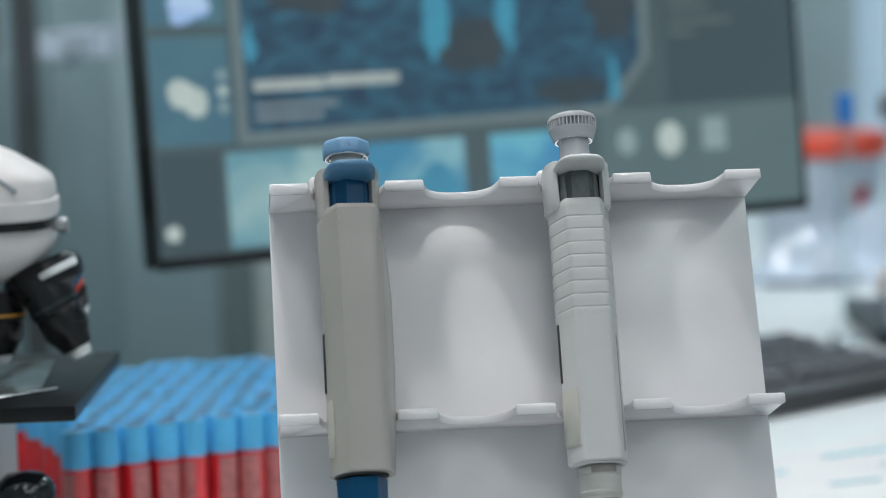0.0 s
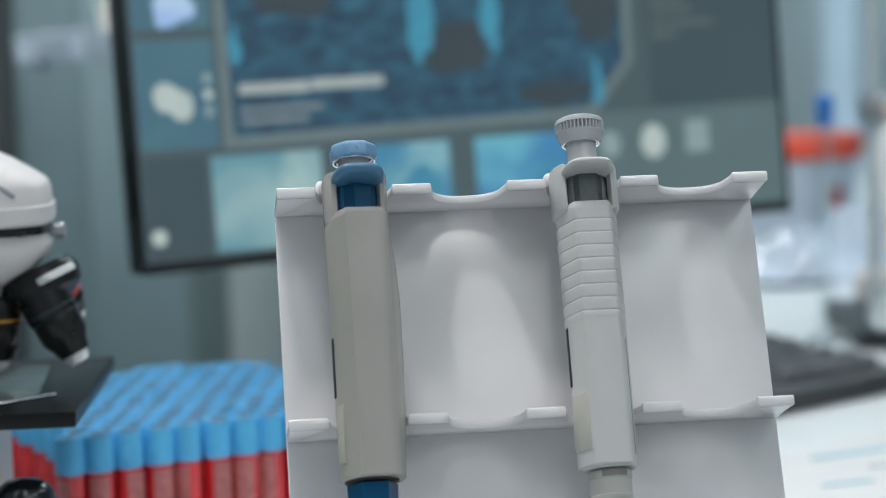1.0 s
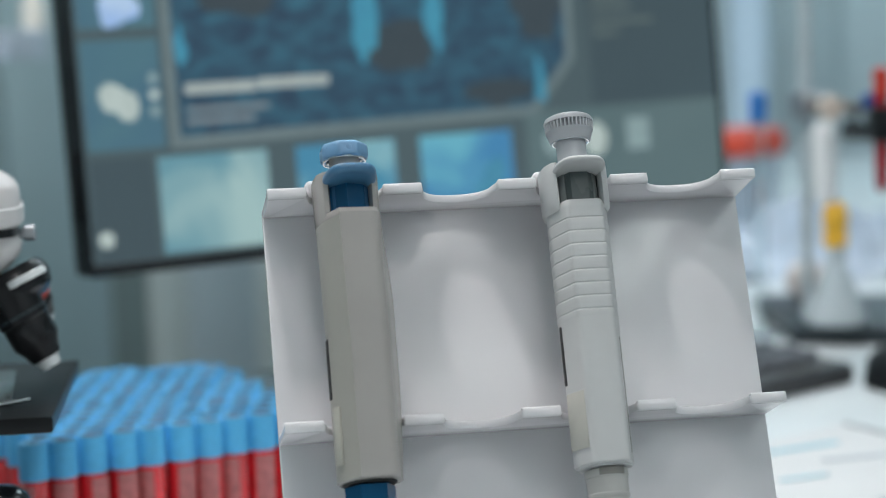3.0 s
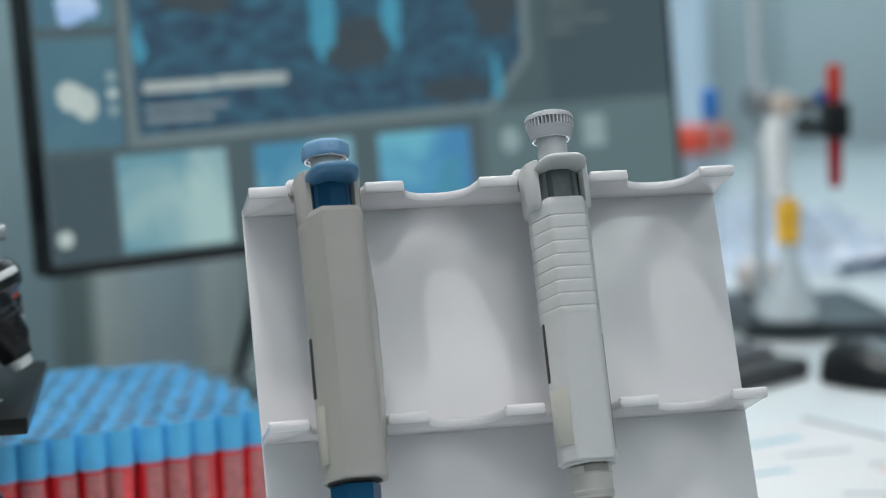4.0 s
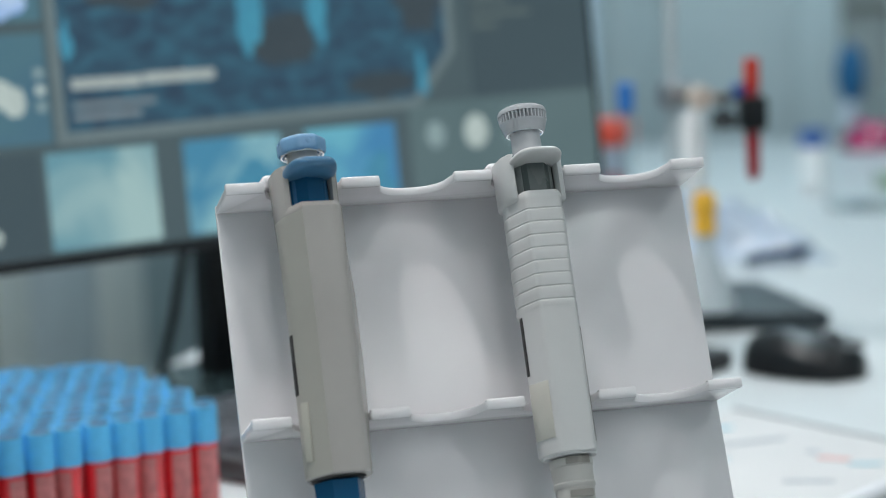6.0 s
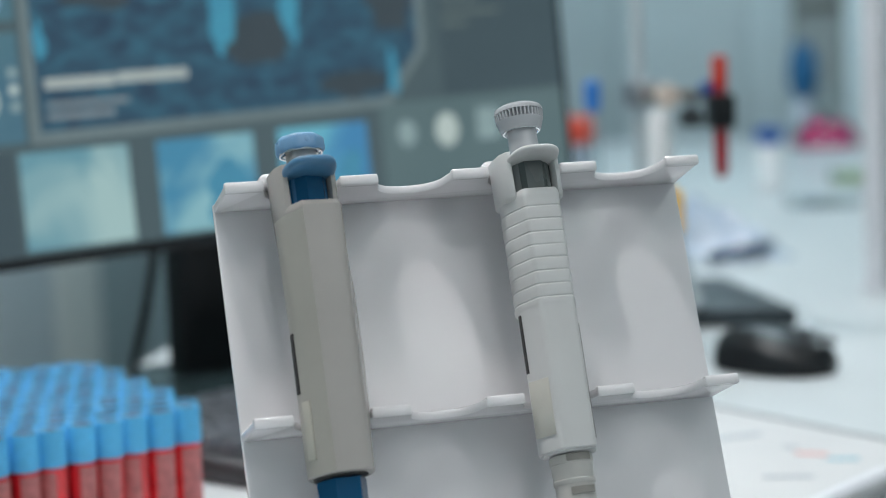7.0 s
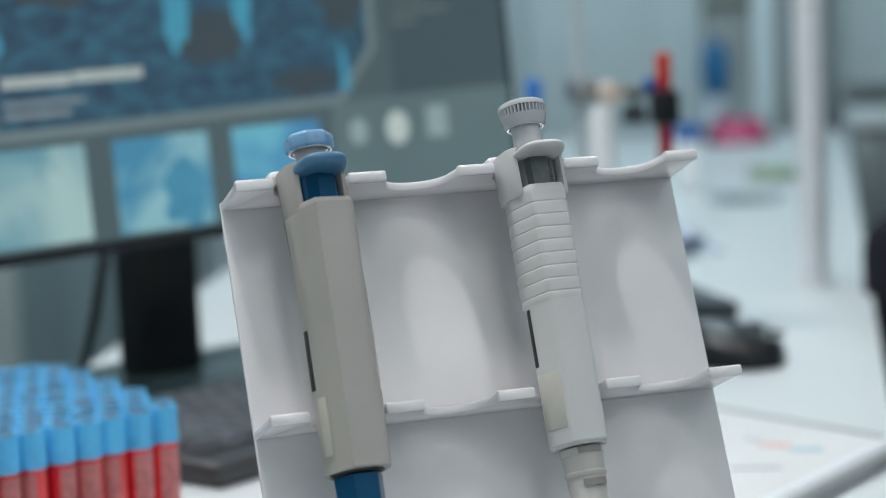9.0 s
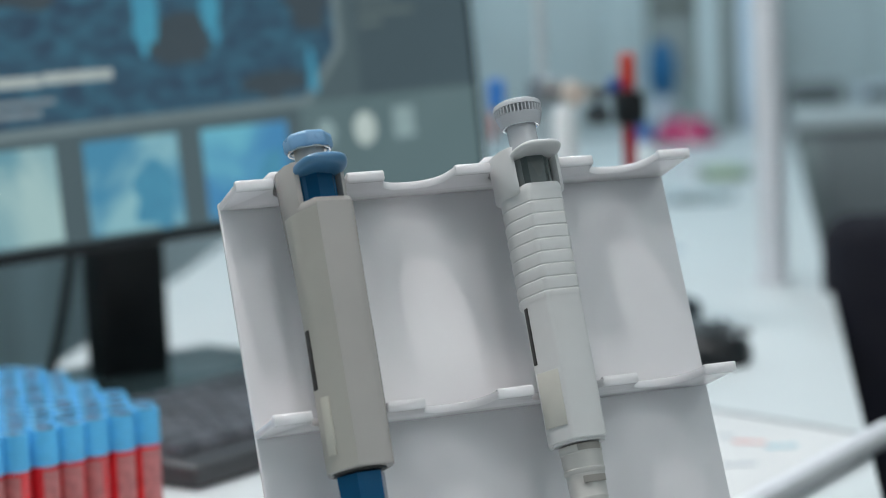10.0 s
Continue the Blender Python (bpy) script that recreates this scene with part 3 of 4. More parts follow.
    rr = 0.0 if not ribs else -0.0010
    part("button_rim", lathe(B(), [(0.0072 + rr, rz + 0.0012), (0.0080 + rr, rz - 0.0004), (0.0086 + rr, rz - 0.0004), (0.0088 + rr, rz + 0.0004)], 48, pose(0, -0.0305, 0)), M["chrome"], button, "thin bright rim")
    # side slot, its cheek, and the sticker at the foot of the grip
    # the near-black bar stands for the shade inside the slot
    bar = box(B(), (0, 0, 0), (0.0010, 0.0028 if ribs else 0.0036, 0.0235), 0.0003)
    part("side_slot", bar, M["slot"], body, "dark bar for the shade in the narrow side slot", m=pose(-0.01165 if ribs else -0.0120, -0.0264, -0.0705, 2, 0, 0))
    pad = box(B(), (0, 0, 0), (0.0009, 0.0122 if ribs else 0.0046, 0.0225), 0.0003)
    part("sticker", pad, M["sticker"] if ribs else M["sticker_dull"], body, "yellowed cream sticker", m=pose(-0.0099, -0.0312, -0.0972, 2, 0, 21) if ribs else pose(-0.0112, -0.0303, -0.0972, 2, 0, 22))
    if ribs:
        part("seam", box(B(), (0, 0, 0), (0.0006, 0.0006, 0.046), 0.0001), M["taupe"], body, m=pose(0.00972, -0.0322, -0.088, 2))
    part("hanger", box(B(), (0, -0.0125, 0.0064), (0.0284, 0.0135, 0.0053), 0.0025, 4), M["rack"], ob, "rounded hanging hook behind the grip")
    # the shaft below the grip
    six = lambda a, i: 1.0 / max(abs(math.cos((a % (math.pi / 3)) - math.pi / 6)), 0.86) * 0.93
    at = pose(0, -0.0262, 0)
    part("collar", lathe(B(), [(0.0, -0.1140), (0.0104, -0.1146), (0.0106, -0.1152), (0.0104, -0.1158), (0.0, -0.1160)], 32, at), M["slot"] if not ribs else M["pale"], ob)
    if ribs:
        prof = [(0.0, -0.114), (0.0086, -0.1166), (0.0086, -0.1195), (0.0083, -0.1198), (0.0081, -0.1258), (0.0084, -0.1262), (0.0083, -0.1275), (0.0079, -0.1280), (0.0074, -0.1370), (0.0076, -0.1374), (0.0073, -0.1390), (0.0066, -0.1480), (0.0042, -0.165), (0.0030, -0.205), (0.0, -0.205)]
        shaft = part("shaft", lathe(B(), prof, 32, at), M["tip_grey"], ob, "stepped warm grey shaft")
        for r, v in ((0.0086, -0.1178), (0.0084, -0.1307), (0.0075, -0.1420)):
            part("shaft_slot", arc_band(B(), r - 0.0006, r + 0.00025, v - 0.0014, v + 0.0014, 34, (0.0004, -0.0262)), M["taupe"], shaft, "dull taupe slot")
    else:
        prof = [(0.0, -0.114), (0.0092, -0.1166), (0.0088, -0.132), (0.0074, -0.146), (0.0046, -0.160), (0.0030, -0.205), (0.0, -0.205)]
        part("shaft", lathe(B(), prof, 36, at, six), M["blue_deep"], ob, "deep blue tapering shaft")
    return ob


pipette(NOTCHES[0] + 0.0002, "cream pipette with blue button and finger rest, in the rack", M["cream"], M["blue_soft"], M["blue_deep"], M["tip_grey"], False, 3.5)
pipette(NOTCHES[2] - 0.0001, "pale grey ribbed pipette with a grey knurled button", M["pale"], M["pale"], M["grey_dark"], M["grey_cap"], True)


# ---- the sample tubes ----
def sample_tube(lobes, spin, size):
    ob = thing("sample_tube", pose(0, 0, -5), "glass tube of red blood with a sky blue cap", "test tube", "packed sample tubes")
    part("vial", lathe(B(), [(0.0, 0.0002), (0.0045, 0.0008), (0.0072, 0.004), (0.0077, 0.008), (0.0077, 0.0600), (0.0, 0.0600)], 18), M["blood"], ob, "dark red filled glass")
    part("cap", lathe(B(), [(0.0, 0.0575), (0.0074, 0.0575), (0.0081, 0.0580), (0.0082, 0.0595), (0.0080, 0.0770), (0.0078, 0.0778), (0.0072, 0.0778), (0.0069, 0.0770), (0.0066, 0.0750)], 20), M["cap_blue"], ob, "sky blue ribbed cap")
    band = arc_band(B(), 0.0076, 0.0080, 0.010, 0.0555, 44)
    part("paper_label", band, M["label"], ob, "dull brownish wrapped label")
    # top coloured darker than the cap to offset the strong light from above
    part("cap_top", lathe(B(), [(0.0070, 0.0773), (0.0064, 0.0771), (0.0, 0.0771)], 16), M["cap_top"], ob, "cap top in a blue darkened against the lamps")
    # a raised dark blot, coloured for the shade in the cap's hollow
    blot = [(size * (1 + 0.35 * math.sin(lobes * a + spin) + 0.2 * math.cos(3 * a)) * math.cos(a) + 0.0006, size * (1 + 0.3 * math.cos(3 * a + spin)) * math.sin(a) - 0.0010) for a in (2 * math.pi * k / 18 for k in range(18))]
    part("hollow", prism(B(), blot, 0.0766, 0.0775), M["cap_dark"], ob, "dark uneven blot for the shaded hollow in the cap")
    return ob


def inside(p, poly):
    hit = False
    for (x0, y0), (x1, y1) in zip(poly, poly[1:] + poly[:1]):
        if (y0 > p[1]) != (y1 > p[1]) and p[0] < (x1 - x0) * (p[1] - y0) / (y1 - y0) + x0:
            hit = not hit
    return hit


def tubes():
    poly = [(-0.209, 0.270), (-0.050, 0.324), (-0.058, 0.362), (-0.068, 0.410), (-0.076, 0.490), (-0.098, 0.530), (-0.165, 0.517), (-0.225, 0.470), (-0.246, 0.430), (-0.240, 0.410), (-0.2225, 0.350), (-0.206, 0.297)]
    rng = random.Random(4)
    kinds = {}
    d = Vector((math.cos(radians(20.5)), math.sin(radians(20.5))))
    e = Vector((-d.y, d.x))
    for i in range(-2, 22):
        for j in range(-12, 16):
            p = Vector((-0.2012, 0.2825)) + d * (0.01650 * (j + 0.5 * (i % 2))) + e * (0.0144 * i)
            if not inside(p, poly):
                continue
            outer = p.x < -0.178 - 0.30 * (p.y - 0.27) and p.y > 0.29
            m = pose(p.x + rng.uniform(-2e-4, 2e-4), p.y + rng.uniform(-2e-4, 2e-4), 0.0, rng.uniform(-0.7, 0.7), rng.uniform(-0.7, 0.7), rng.uniform(-55, 45) + (130 if outer else 0))
            k = rng.randrange(4)
            if k in kinds:
                copy_thing(kinds[k], m)
            else:
                kinds[k] = sample_tube(*((2, 0.6, 0.0046), (1, 2.0, 0.0040), (3, 1.1, 0.0048), (2, 3.4, 0.0030))[k])
                kinds[k].matrix_basis = m


tubes()

# ---- the monitor ----
MON = Matrix.Translation((-0.166, 0.604, 0.127)) @ pose(0, 0, 0, 0, 0, 21.85) @ pose(0, 0, 0, -4.0) @ pose(0, 0, 0, 0, -1.0, 0)


def flat(bm, x0, z0, x1, z1, y, thick=0.0006):
    return box(bm, ((x0 + x1) / 2, y - thick / 2, (z0 + z1) / 2), (x1 - x0, thick, z1 - z0))


def plate_xz(bm, outline, y, thick=0.0006):
    return prism(bm, outline, 0, thick, m=Matrix.Translation((0, y, 0)) @ pose(0, 0, 0, 90))


def disc(bm, x, z, rx, rz, y, lumps=0.0, seed=0):
    ring = []
    for k in range(28):
        a = 2 * math.pi * k / 28
        g = 1 + lumps * noise.noise(Vector((math.cos(a) * 1.3 + seed, math.sin(a) * 1.3, seed * 0.7)))
        ring.append((x + rx * g * math.cos(a), z + rz * g * math.sin(a)))
    return plate_xz(bm, ring, y)


def monitor():
    ob = thing("monitor", MON, "large black-rimmed monitor showing a blue medical imaging screen", "monitor")
    w, h = 0.5650, 0.335
    part("housing", box(B(), (w / 2 + 0.001, 0.018, h / 2), (w - 0.002, 0.026, h - 0.001), 0.004), M["black"], ob)
    bezel = B()
    for x0, z0, x1, z1 in ((0.002, 0, w, 0.0085), (0.002, h - 0.007, w, h), (0.002, 0.0085, 0.0050, h - 0.007), (w - 0.0030, 0.0085, w, h - 0.007)):
        box(bezel, ((x0 + x1) / 2, 0.002, (z0 + z1) / 2), (x1 - x0, 0.005, z1 - z0), 0.001)
    part("bezel", bezel, M["black_gloss"], ob)
    part("side_button", box(B(), (-0.0002, 0.012, 0.062), (0.003, 0.010, 0.05), 0.001), M["black"], ob)
    y = 0.0028
    scr = part("screen", flat(B(), 0.0050, 0.0085, w - 0.0030, h - 0.007, y), M["ui_back"], ob, "lit screen of an imaging program")
    y0, y1, y2, y3 = y - 0.0007, y - 0.0014, y - 0.0021, y - 0.0028
    put = lambda name, bm, mat, label="": part(name, bm, M[mat], scr, label)
    put("lower_band", flat(B(), 0.370, 0.0090, 0.5615, 0.0905, y0), "ui_band")
    put("corner_panel", flat(B(), 0.0080, 0.0090, 0.0545, 0.0800, y0), "ui_dim")
    put("right_panel", flat(B(), 0.436, 0.0930, 0.5615, 0.327, y0), "ui_dim")
    # main picture inside its chamfered frame
    frame_pts = [(0.0705, 0.0835), (0.3795, 0.0880), (0.4200, 0.1290), (0.4245, 0.327), (0.0705, 0.327)]
    pict = [(0.0780, 0.0915), (0.3755, 0.0955), (0.4115, 0.1320), (0.4155, 0.320), (0.0780, 0.320)]
    put("picture_frame", plate_xz(B(), frame_pts, y0), "ui_line", "grey line round the picture")
    put("main_picture", plate_xz(B(), pict, y1), "ui_main", "blue mottled scan picture")
    for k, (x, z, rx, rz) in enumerate(((0.262, 0.145, 0.034, 0.017), (0.345, 0.106, 0.030, 0.010), (0.130, 0.196, 0.030, 0.020), (0.388, 0.168, 0.022, 0.022))):
        put("dark_patch", disc(B(), x, z, rx, rz, y2, 0.5, k), "ui_patch")
    for k, (x, z, rx, rz) in enumerate(((0.231, 0.168, 0.010, 0.030), (0.292, 0.172, 0.009, 0.028), (0.083, 0.152, 0.004, 0.014), (0.385, 0.113, 0.005, 0.016))):
        put("bright_strand", disc(B(), x, z, rx, rz, y2 - 0.0002, 0.6, k + 9), "ui_bright")
    put("text_bar", flat(B(), 0.0835, 0.1205, 0.1385, 0.1280, y3), "ui_text", "white heading, unreadable")
    put("text_bar", flat(B(), 0.1405, 0.1215, 0.1985, 0.1290, y3), "ui_text", "white heading, unreadable")
    put("text_bar", flat(B(), 0.0835, 0.1075, 0.1480, 0.1115, y3), "ui_text_dim")
    put("text_bar", flat(B(), 0.0835, 0.0995, 0.1360, 0.1040, y3), "ui_text_dim")
    # side panels with small scans
    put("side_panel", flat(B(), 0.0085, 0.0855, 0.0665, 0.1610, y0), "ui_side")
    put("side_panel", flat(B(), 0.0085, 0.1690, 0.0665, 0.2400, y0), "ui_side")
    put("side_panel", flat(B(), 0.0085, 0.2480, 0.0665, 0.3200, y0), "ui_side")
    put("small_scan", disc(disc(B(), 0.0295, 0.1215, 0.0100, 0.0105, y1, 0.15, 3), 0.0395, 0.1150, 0.0095, 0.0105, y1 - 0.0003, 0.15, 8), "ui_icon", "pale scan of an organ")
    put("small_scan", disc(B(), 0.0385, 0.1830, 0.0150, 0.0150, y1, 0.4, 5), "ui_icon_blue", "pale blue scan of an organ")
    for z in (0.1105, 0.1220, 0.1335):
        put("dot", disc(B(), 0.0605, z, 0.0036, 0.0036, y1), "ui_icon" if abs(z - 0.122) < 0.001 else "ui_icon_dim")
    put("round_icon", disc(B(), 0.0160, 0.0250, 0.0058, 0.0058, y1), "ui_icon")
    # thumbnails
    for k, (x0, x1, mat) in enumerate(((0.0590, 0.1440, "ui_thumb_a"), (0.1675, 0.2500, "ui_thumb_b"), (0.2725, 0.3550, "ui_thumb_c"))):
        put("thumbnail", flat(B(), x0, 0.0115, x1, 0.0785, y0), mat, "turquoise thumbnail scan")
        if k:
            put("thumbnail_shape", disc(B(), x0 + 0.058, 0.034, 0.021, 0.020, y1, 0.7, k + 20), "ui_shade")
    for x, mat, rx in ((0.394, "ui_icon_dim", 0.009), (0.4345, "ui_icon", 0.0115)):
        put("round_icon", disc(B(), x, 0.0655, rx, rx * 1.15, y1), mat)
    put("square_icon", flat(B(), 0.4660, 0.0550, 0.4880, 0.0800, y1), "ui_icon_dim")
    for k, (x1, z) in enumerate(((0.487, 0.185), (0.470, 0.176), (0.478, 0.167), (0.500, 0.156), (0.465, 0.147), (0.520, 0.200), (0.505, 0.2085))):
        put("text_bar", flat(B(), 0.4400, z, x1, z + 0.0032, y1), "ui_text_side")
    # stand
    stand = MON.inverted()
    place = Matrix.Translation((0.0518, 0.8140, 0)) @ pose(0, 0, 0, 0, 0, 21.85)
    part("column", box(B(), (0, 0.016, 0.130), (0.062, 0.032, 0.232), 0.006, 3), M["black"], ob, "wide black stand column", m=stand @ place)
    part("neck", box(B(), (0, -0.0350, 0.262), (0.075, 0.085, 0.075), 0.006, 3), M["black"], ob, m=stand @ place)
    part("base", box(B(), (0.0, -0.012, 0.008), (0.25, 0.175, 0.016), 0.006, 3), M["base_gloss"], ob, "glossy dark stand base", m=stand @ place)
    cable = [(-0.010, 0.04, 0.27), (-0.013, 0.045, 0.20), (-0.022, 0.048, 0.13), (-0.038, 0.05, 0.06), (-0.052, 0.055, 0.008), (-0.09, 0.07, 0.0045)]
    part("cable", tube(B(), cable, 0.0042, 8), M["black"], ob, "drooping black cable", m=stand @ place)


monitor()


# ---- keyboard and mouse ----
def keyboard():
    m = Matrix.Translation((-0.005, 0.447, 0)) @ pose(0, 0, 0, 0, 0, 32.6)
    ob = thing("keyboard", m, "black full-size keyboard with low keys, lying on the bench", "keyboard")
    deck = box(B(), (0.259, 0.0785, 0.008), (0.518, 0.157, 0.016), 0.005, 3)
    for v in deck.verts:
        if v.co.z > 0.008:
            v.co.z += 0.010 * v.co.y / 0.157
    part("deck", deck, M["deck"], ob)
    shape = {}
    for row in range(6):
        x, k = 0.010, 0
        y = 0.024 + row * 0.0205
        while x < 0.492:
            wide = 0.0185
            if row == 0 and 4 <= k <= 4:
                wide = 0.105
            elif k == 0:
                wide = (0.024, 0.038, 0.033, 0.028, 0.0185, 0.0185)[row]
            if abs(x - 0.300) < 0.012 or abs(x - 0.375) < 0.012:
                x += 0.010
            if wide not in shape:
                cap = box(B(), (wide / 2, 0.0085, 0.0040), (wide - 0.0012, 0.0178, 0.0090), 0.002)
                for v in cap.verts:      # keys narrow towards their tops
                    if v.co.z > 0.004:
                        v.co.x += 0.0018 if v.co.x < wide / 2 else -0.0018
                        v.co.y += 0.0016 if v.co.y < 0.0085 else -0.0022
                shape[wide] = mesh("key", cap, M["key"])
            key = new("key", shape[wide])
            key.parent = ob
            key.matrix_basis = pose(x, y, 0.0165 + 0.010 * y / 0.157)
            x, k = x + wide + 0.0006, k + 1


keyboard()


def mouse():
    ob = thing("mouse", Matrix.Translation((0.469, 0.678, 0)) @ pose(0, 0, 0, 0, 0, -62) @ Matrix.Diagonal((1.1, 1.06, 1.2, 1)), "black computer mouse with a glossy scroll wheel on the bench", "mouse")
    rings = []
    for k in range(13):
        s = -1 + k / 6
        f = math.sqrt(max(0.0, 1 - s * s)) ** 0.7
        half, top = 0.0345 * max(f, 0.05) * (1 - 0.10 * (1 - s) / 2), 0.005 + 0.027 * max(f, 0.02) * (0.82 + 0.18 * -s)
        ring = [Vector((0.048 * s, half * math.copysign(abs(math.cos(a)) ** 0.75, math.cos(a)), 0.0015 + top * abs(math.sin(a)) ** 0.8)) for a in (math.pi * j / 14 for j in range(15))]
        rings.append(ring + [Vector((0.048 * s, -half * 0.9, 0.0006)), Vector((0.048 * s, half * 0.9, 0.0006))])
    part("shell", loft(B(), rings), M["black"], ob, sharp=60)
    part("wheel", lathe(B(), [(0.0, -0.0035), (0.009, -0.0035), (0.010, 0), (0.009, 0.0035), (0.0, 0.0035)], 20, Matrix.Translation((0.030, 0, 0.0225)) @ pose(0, 0, 0, 90)), M["chrome"], ob, "glossy scroll wheel")
    part("button_seam", box(B(), (0.038, 0, 0.0235), (0.03, 0.001, 0.004), 0.0004), M["slot"], ob)
    return ob


mouse()


# ---- the microscope ----
def microscope():
    ob = thing("microscope", pose(-0.262, 0.190, 0), "white microscope with black stage and turret of lenses", "microscope")
    X = lambda x: x + 0.262
    Y = lambda y: y - 0.190
    part("foot", box(B(), (-0.075, 0.02, 0.020), (0.13, 0.20, 0.040), 0.012, 3), M["scope_white"], ob)
    arm = [(-0.105, 0.05, 0.03), (-0.115, 0.055, 0.10), (-0.112, 0.05, 0.17), (-0.085, 0.03, 0.225)]
    part("arm", tube(B(), arm, [0.034, 0.030, 0.030, 0.034], 20), M["scope_white"], ob, sharp=60)
    # head: a rounded block that slopes away to the eyepieces
    head = []
    for z, x1, x0, hy, r in ((0.2005, 0.0600, -0.11, 0.042, 0.5), (0.2020, 0.0635, -0.115, 0.0445, 0.5), (0.2030, 0.0642, -0.115, 0.045, 0.5), (0.2098, 0.0642, -0.115, 0.045, 0.5),
                             (0.2106, 0.0630, -0.115, 0.0442, 0.5), (0.2185, 0.0622, -0.12, 0.0436, 0.5), (0.2215, 0.0602, -0.12, 0.0425, 0.5), (0.2245, 0.0560, -0.12, 0.041, 0.52), (0.2320, 0.0440, -0.125, 0.038, 0.55), (0.2400, 0.0270, -0.125, 0.035, 0.6), (0.262, -0.02, -0.13, 0.028, 0.7)):
        c, hx = (x0 + x1) / 2, (x1 - x0) / 2
        head.append([Vector((c + hx * math.copysign(abs(math.cos(a)) ** r, math.cos(a)), hy * math.copysign(abs(math.sin(a)) ** r, math.sin(a)), z)) for a in (2 * math.pi * k / 36 for k in range(36))])
    body = part("head", loft(B(), head), M["scope_white"], ob, "white enamelled head", sharp=30)
    # grey bar laid on for the shade along the step in the head
    part("head_groove_shade", box(B(), (0, 0, 0), (0.050, 0.004, 0.0026), 0.0010), M["steel"], body, m=pose(0.028, -0.0372, 0.2300, 0, 36, 0))
    def oval(z, x1, hy, r=0.6):
        c, hx = (x1 - 0.110) / 2, (x1 + 0.110) / 2
        return [Vector((c + hx * math.copysign(abs(math.cos(a)) ** r, math.cos(a)), hy * math.copysign(abs(math.sin(a)) ** r, math.sin(a)), z)) for a in (2 * math.pi * k / 36 for k in range(36))]

    part("black_band", loft(B(), [oval(0.1968, 0.0615, 0.0425, 0.5), oval(0.2008, 0.0615, 0.0425, 0.5)]), M["scope_black"], ob, "black band under the head", sharp=60)
    part("turret_mount", loft(B(), [oval(z, x, y, 0.66) for z, x, y in ((0.1970, 0.0615, 0.0415), (0.192, 0.0630, 0.042), (0.187, 0.0615, 0.041), (0.181, 0.0565, 0.039), (0.1755, 0.048, 0.036), (0.168, 0.034, 0.032))]), M["scope_white"], ob, sharp=60)
    part("locking_screw", lathe(B(), [(0.0, 0.0), (0.0028, 0.0), (0.0028, 0.007), (0.0045, 0.0075), (0.0046, 0.0130), (0.0040, 0.0138), (0.0, 0.0140)], 16, Matrix.Translation((0.0575, -0.006, 0.1965)) @ Matrix.Scale(0.85, 4) @ turned((1, -0.1, 0.05))), M["steel"], ob, "small chrome screw")
    # the turret leans to the right, with its lenses hanging from it
    axis = Vector((0.42, -0.10, -0.90)).normalized()
    turret = Matrix.Translation((0.056, -0.004, 0.1715)) @ turned(axis)
    part("turret", lathe(B(), [(0.0, -0.007), (0.017, -0.007), (0.0195, -0.004), (0.0205, 0.000), (0.019, 0.006), (0.014, 0.010), (0.0, 0.011)], 36, turret), M["scope_black"], ob, "black revolving turret")
    # small white collar in place of the highlight on the turret's metal ring
    ring = Matrix.Translation((0.0635, -0.0180, 0.1768)) @ turned(axis)
    part("turret_ring_highlight", lathe(B(), [(0.0, -0.0016), (0.0098, -0.0016), (0.0105, -0.0010), (0.0105, 0.0014), (0.0098, 0.0019), (0.0, 0.0020)], 32, ring), M["white"], ob, "white collar standing for the highlight on the turret ring")

    def lens(base, d, length, band, label, at=0.30, wide=0.045):
        m = Matrix.Translation(base) @ turned(d)
        k = length
        ln = part("objective", lathe(B(), [(0.0, 0.0), (0.0118, 0.0), (0.0123, 0.004), (0.0123, 0.40 * k), (0.0114, 0.42 * k), (0.0117, 0.46 * k), (0.0115, 0.66 * k), (0.0092, 0.76 * k), (0.0074, 0.88 * k), (0.0062, 0.885 * k)], 24, m), M["scope_black"], ob, label)
        part("colour_band", lathe(B(), [(0.0114, at * k), (0.01265, (at + 0.005) * k), (0.01265, (at + wide - 0.005) * k), (0.0114, (at + wide) * k)], 24, m), band, ln)
        part("nose", lathe(B(), [(0.0062, 0.88 * k), (0.0056, 0.96 * k), (0.0045, 1.0 * k), (0.0, 1.0 * k)], 20, m), M["white"], ln, "pale lens tip")

    lens((0.0545, -0.012, 0.171), (0.44, -0.06, -0.86), 0.042, M["plate"], "black lens with a pale tip, tilted outwards")
    lens((0.055, 0.016, 0.170), (0.60, 0.20, -0.72), 0.027, M["red_ring"], "short black lens with a red band", 0.44, 0.09)
    lens((0.034, -0.004, 0.166), (-0.02, -0.02, -1.0), 0.035, M["amber"], "black lens with an amber band over the stage")
    # stage
    stage = prism(B(), [(X(x), Y(y)) for x, y in ((-0.1885, 0.1150), (-0.1760, 0.2800), (-0.330, 0.2900), (-0.345, 0.1200))], 0.1128, 0.1205, 0.0012)
    part("stage", stage, M["stage"], ob, "dark mechanical stage plate")
    # added glossy plate that gives the stage top its pale reflection
    part("slide", box(B(), (0.006, 0.008, 0.1213), (0.098, 0.100, 0.0014), 0.0003), M["plate_glass"], ob, "glossy plate added for the pale reflection on the stage")
    part("slide_clip", tube(B(), [(-0.05, -0.068, 0.1222), (0.030, -0.064, 0.1225), (0.063, -0.042, 0.1232)], 0.0010, 8), M["chrome"], ob, "bright slide clip")
    part("stage_post", box(B(), (-0.090, 0.03, 0.085), (0.02, 0.03, 0.06), 0.003), M["scope_black"], ob)
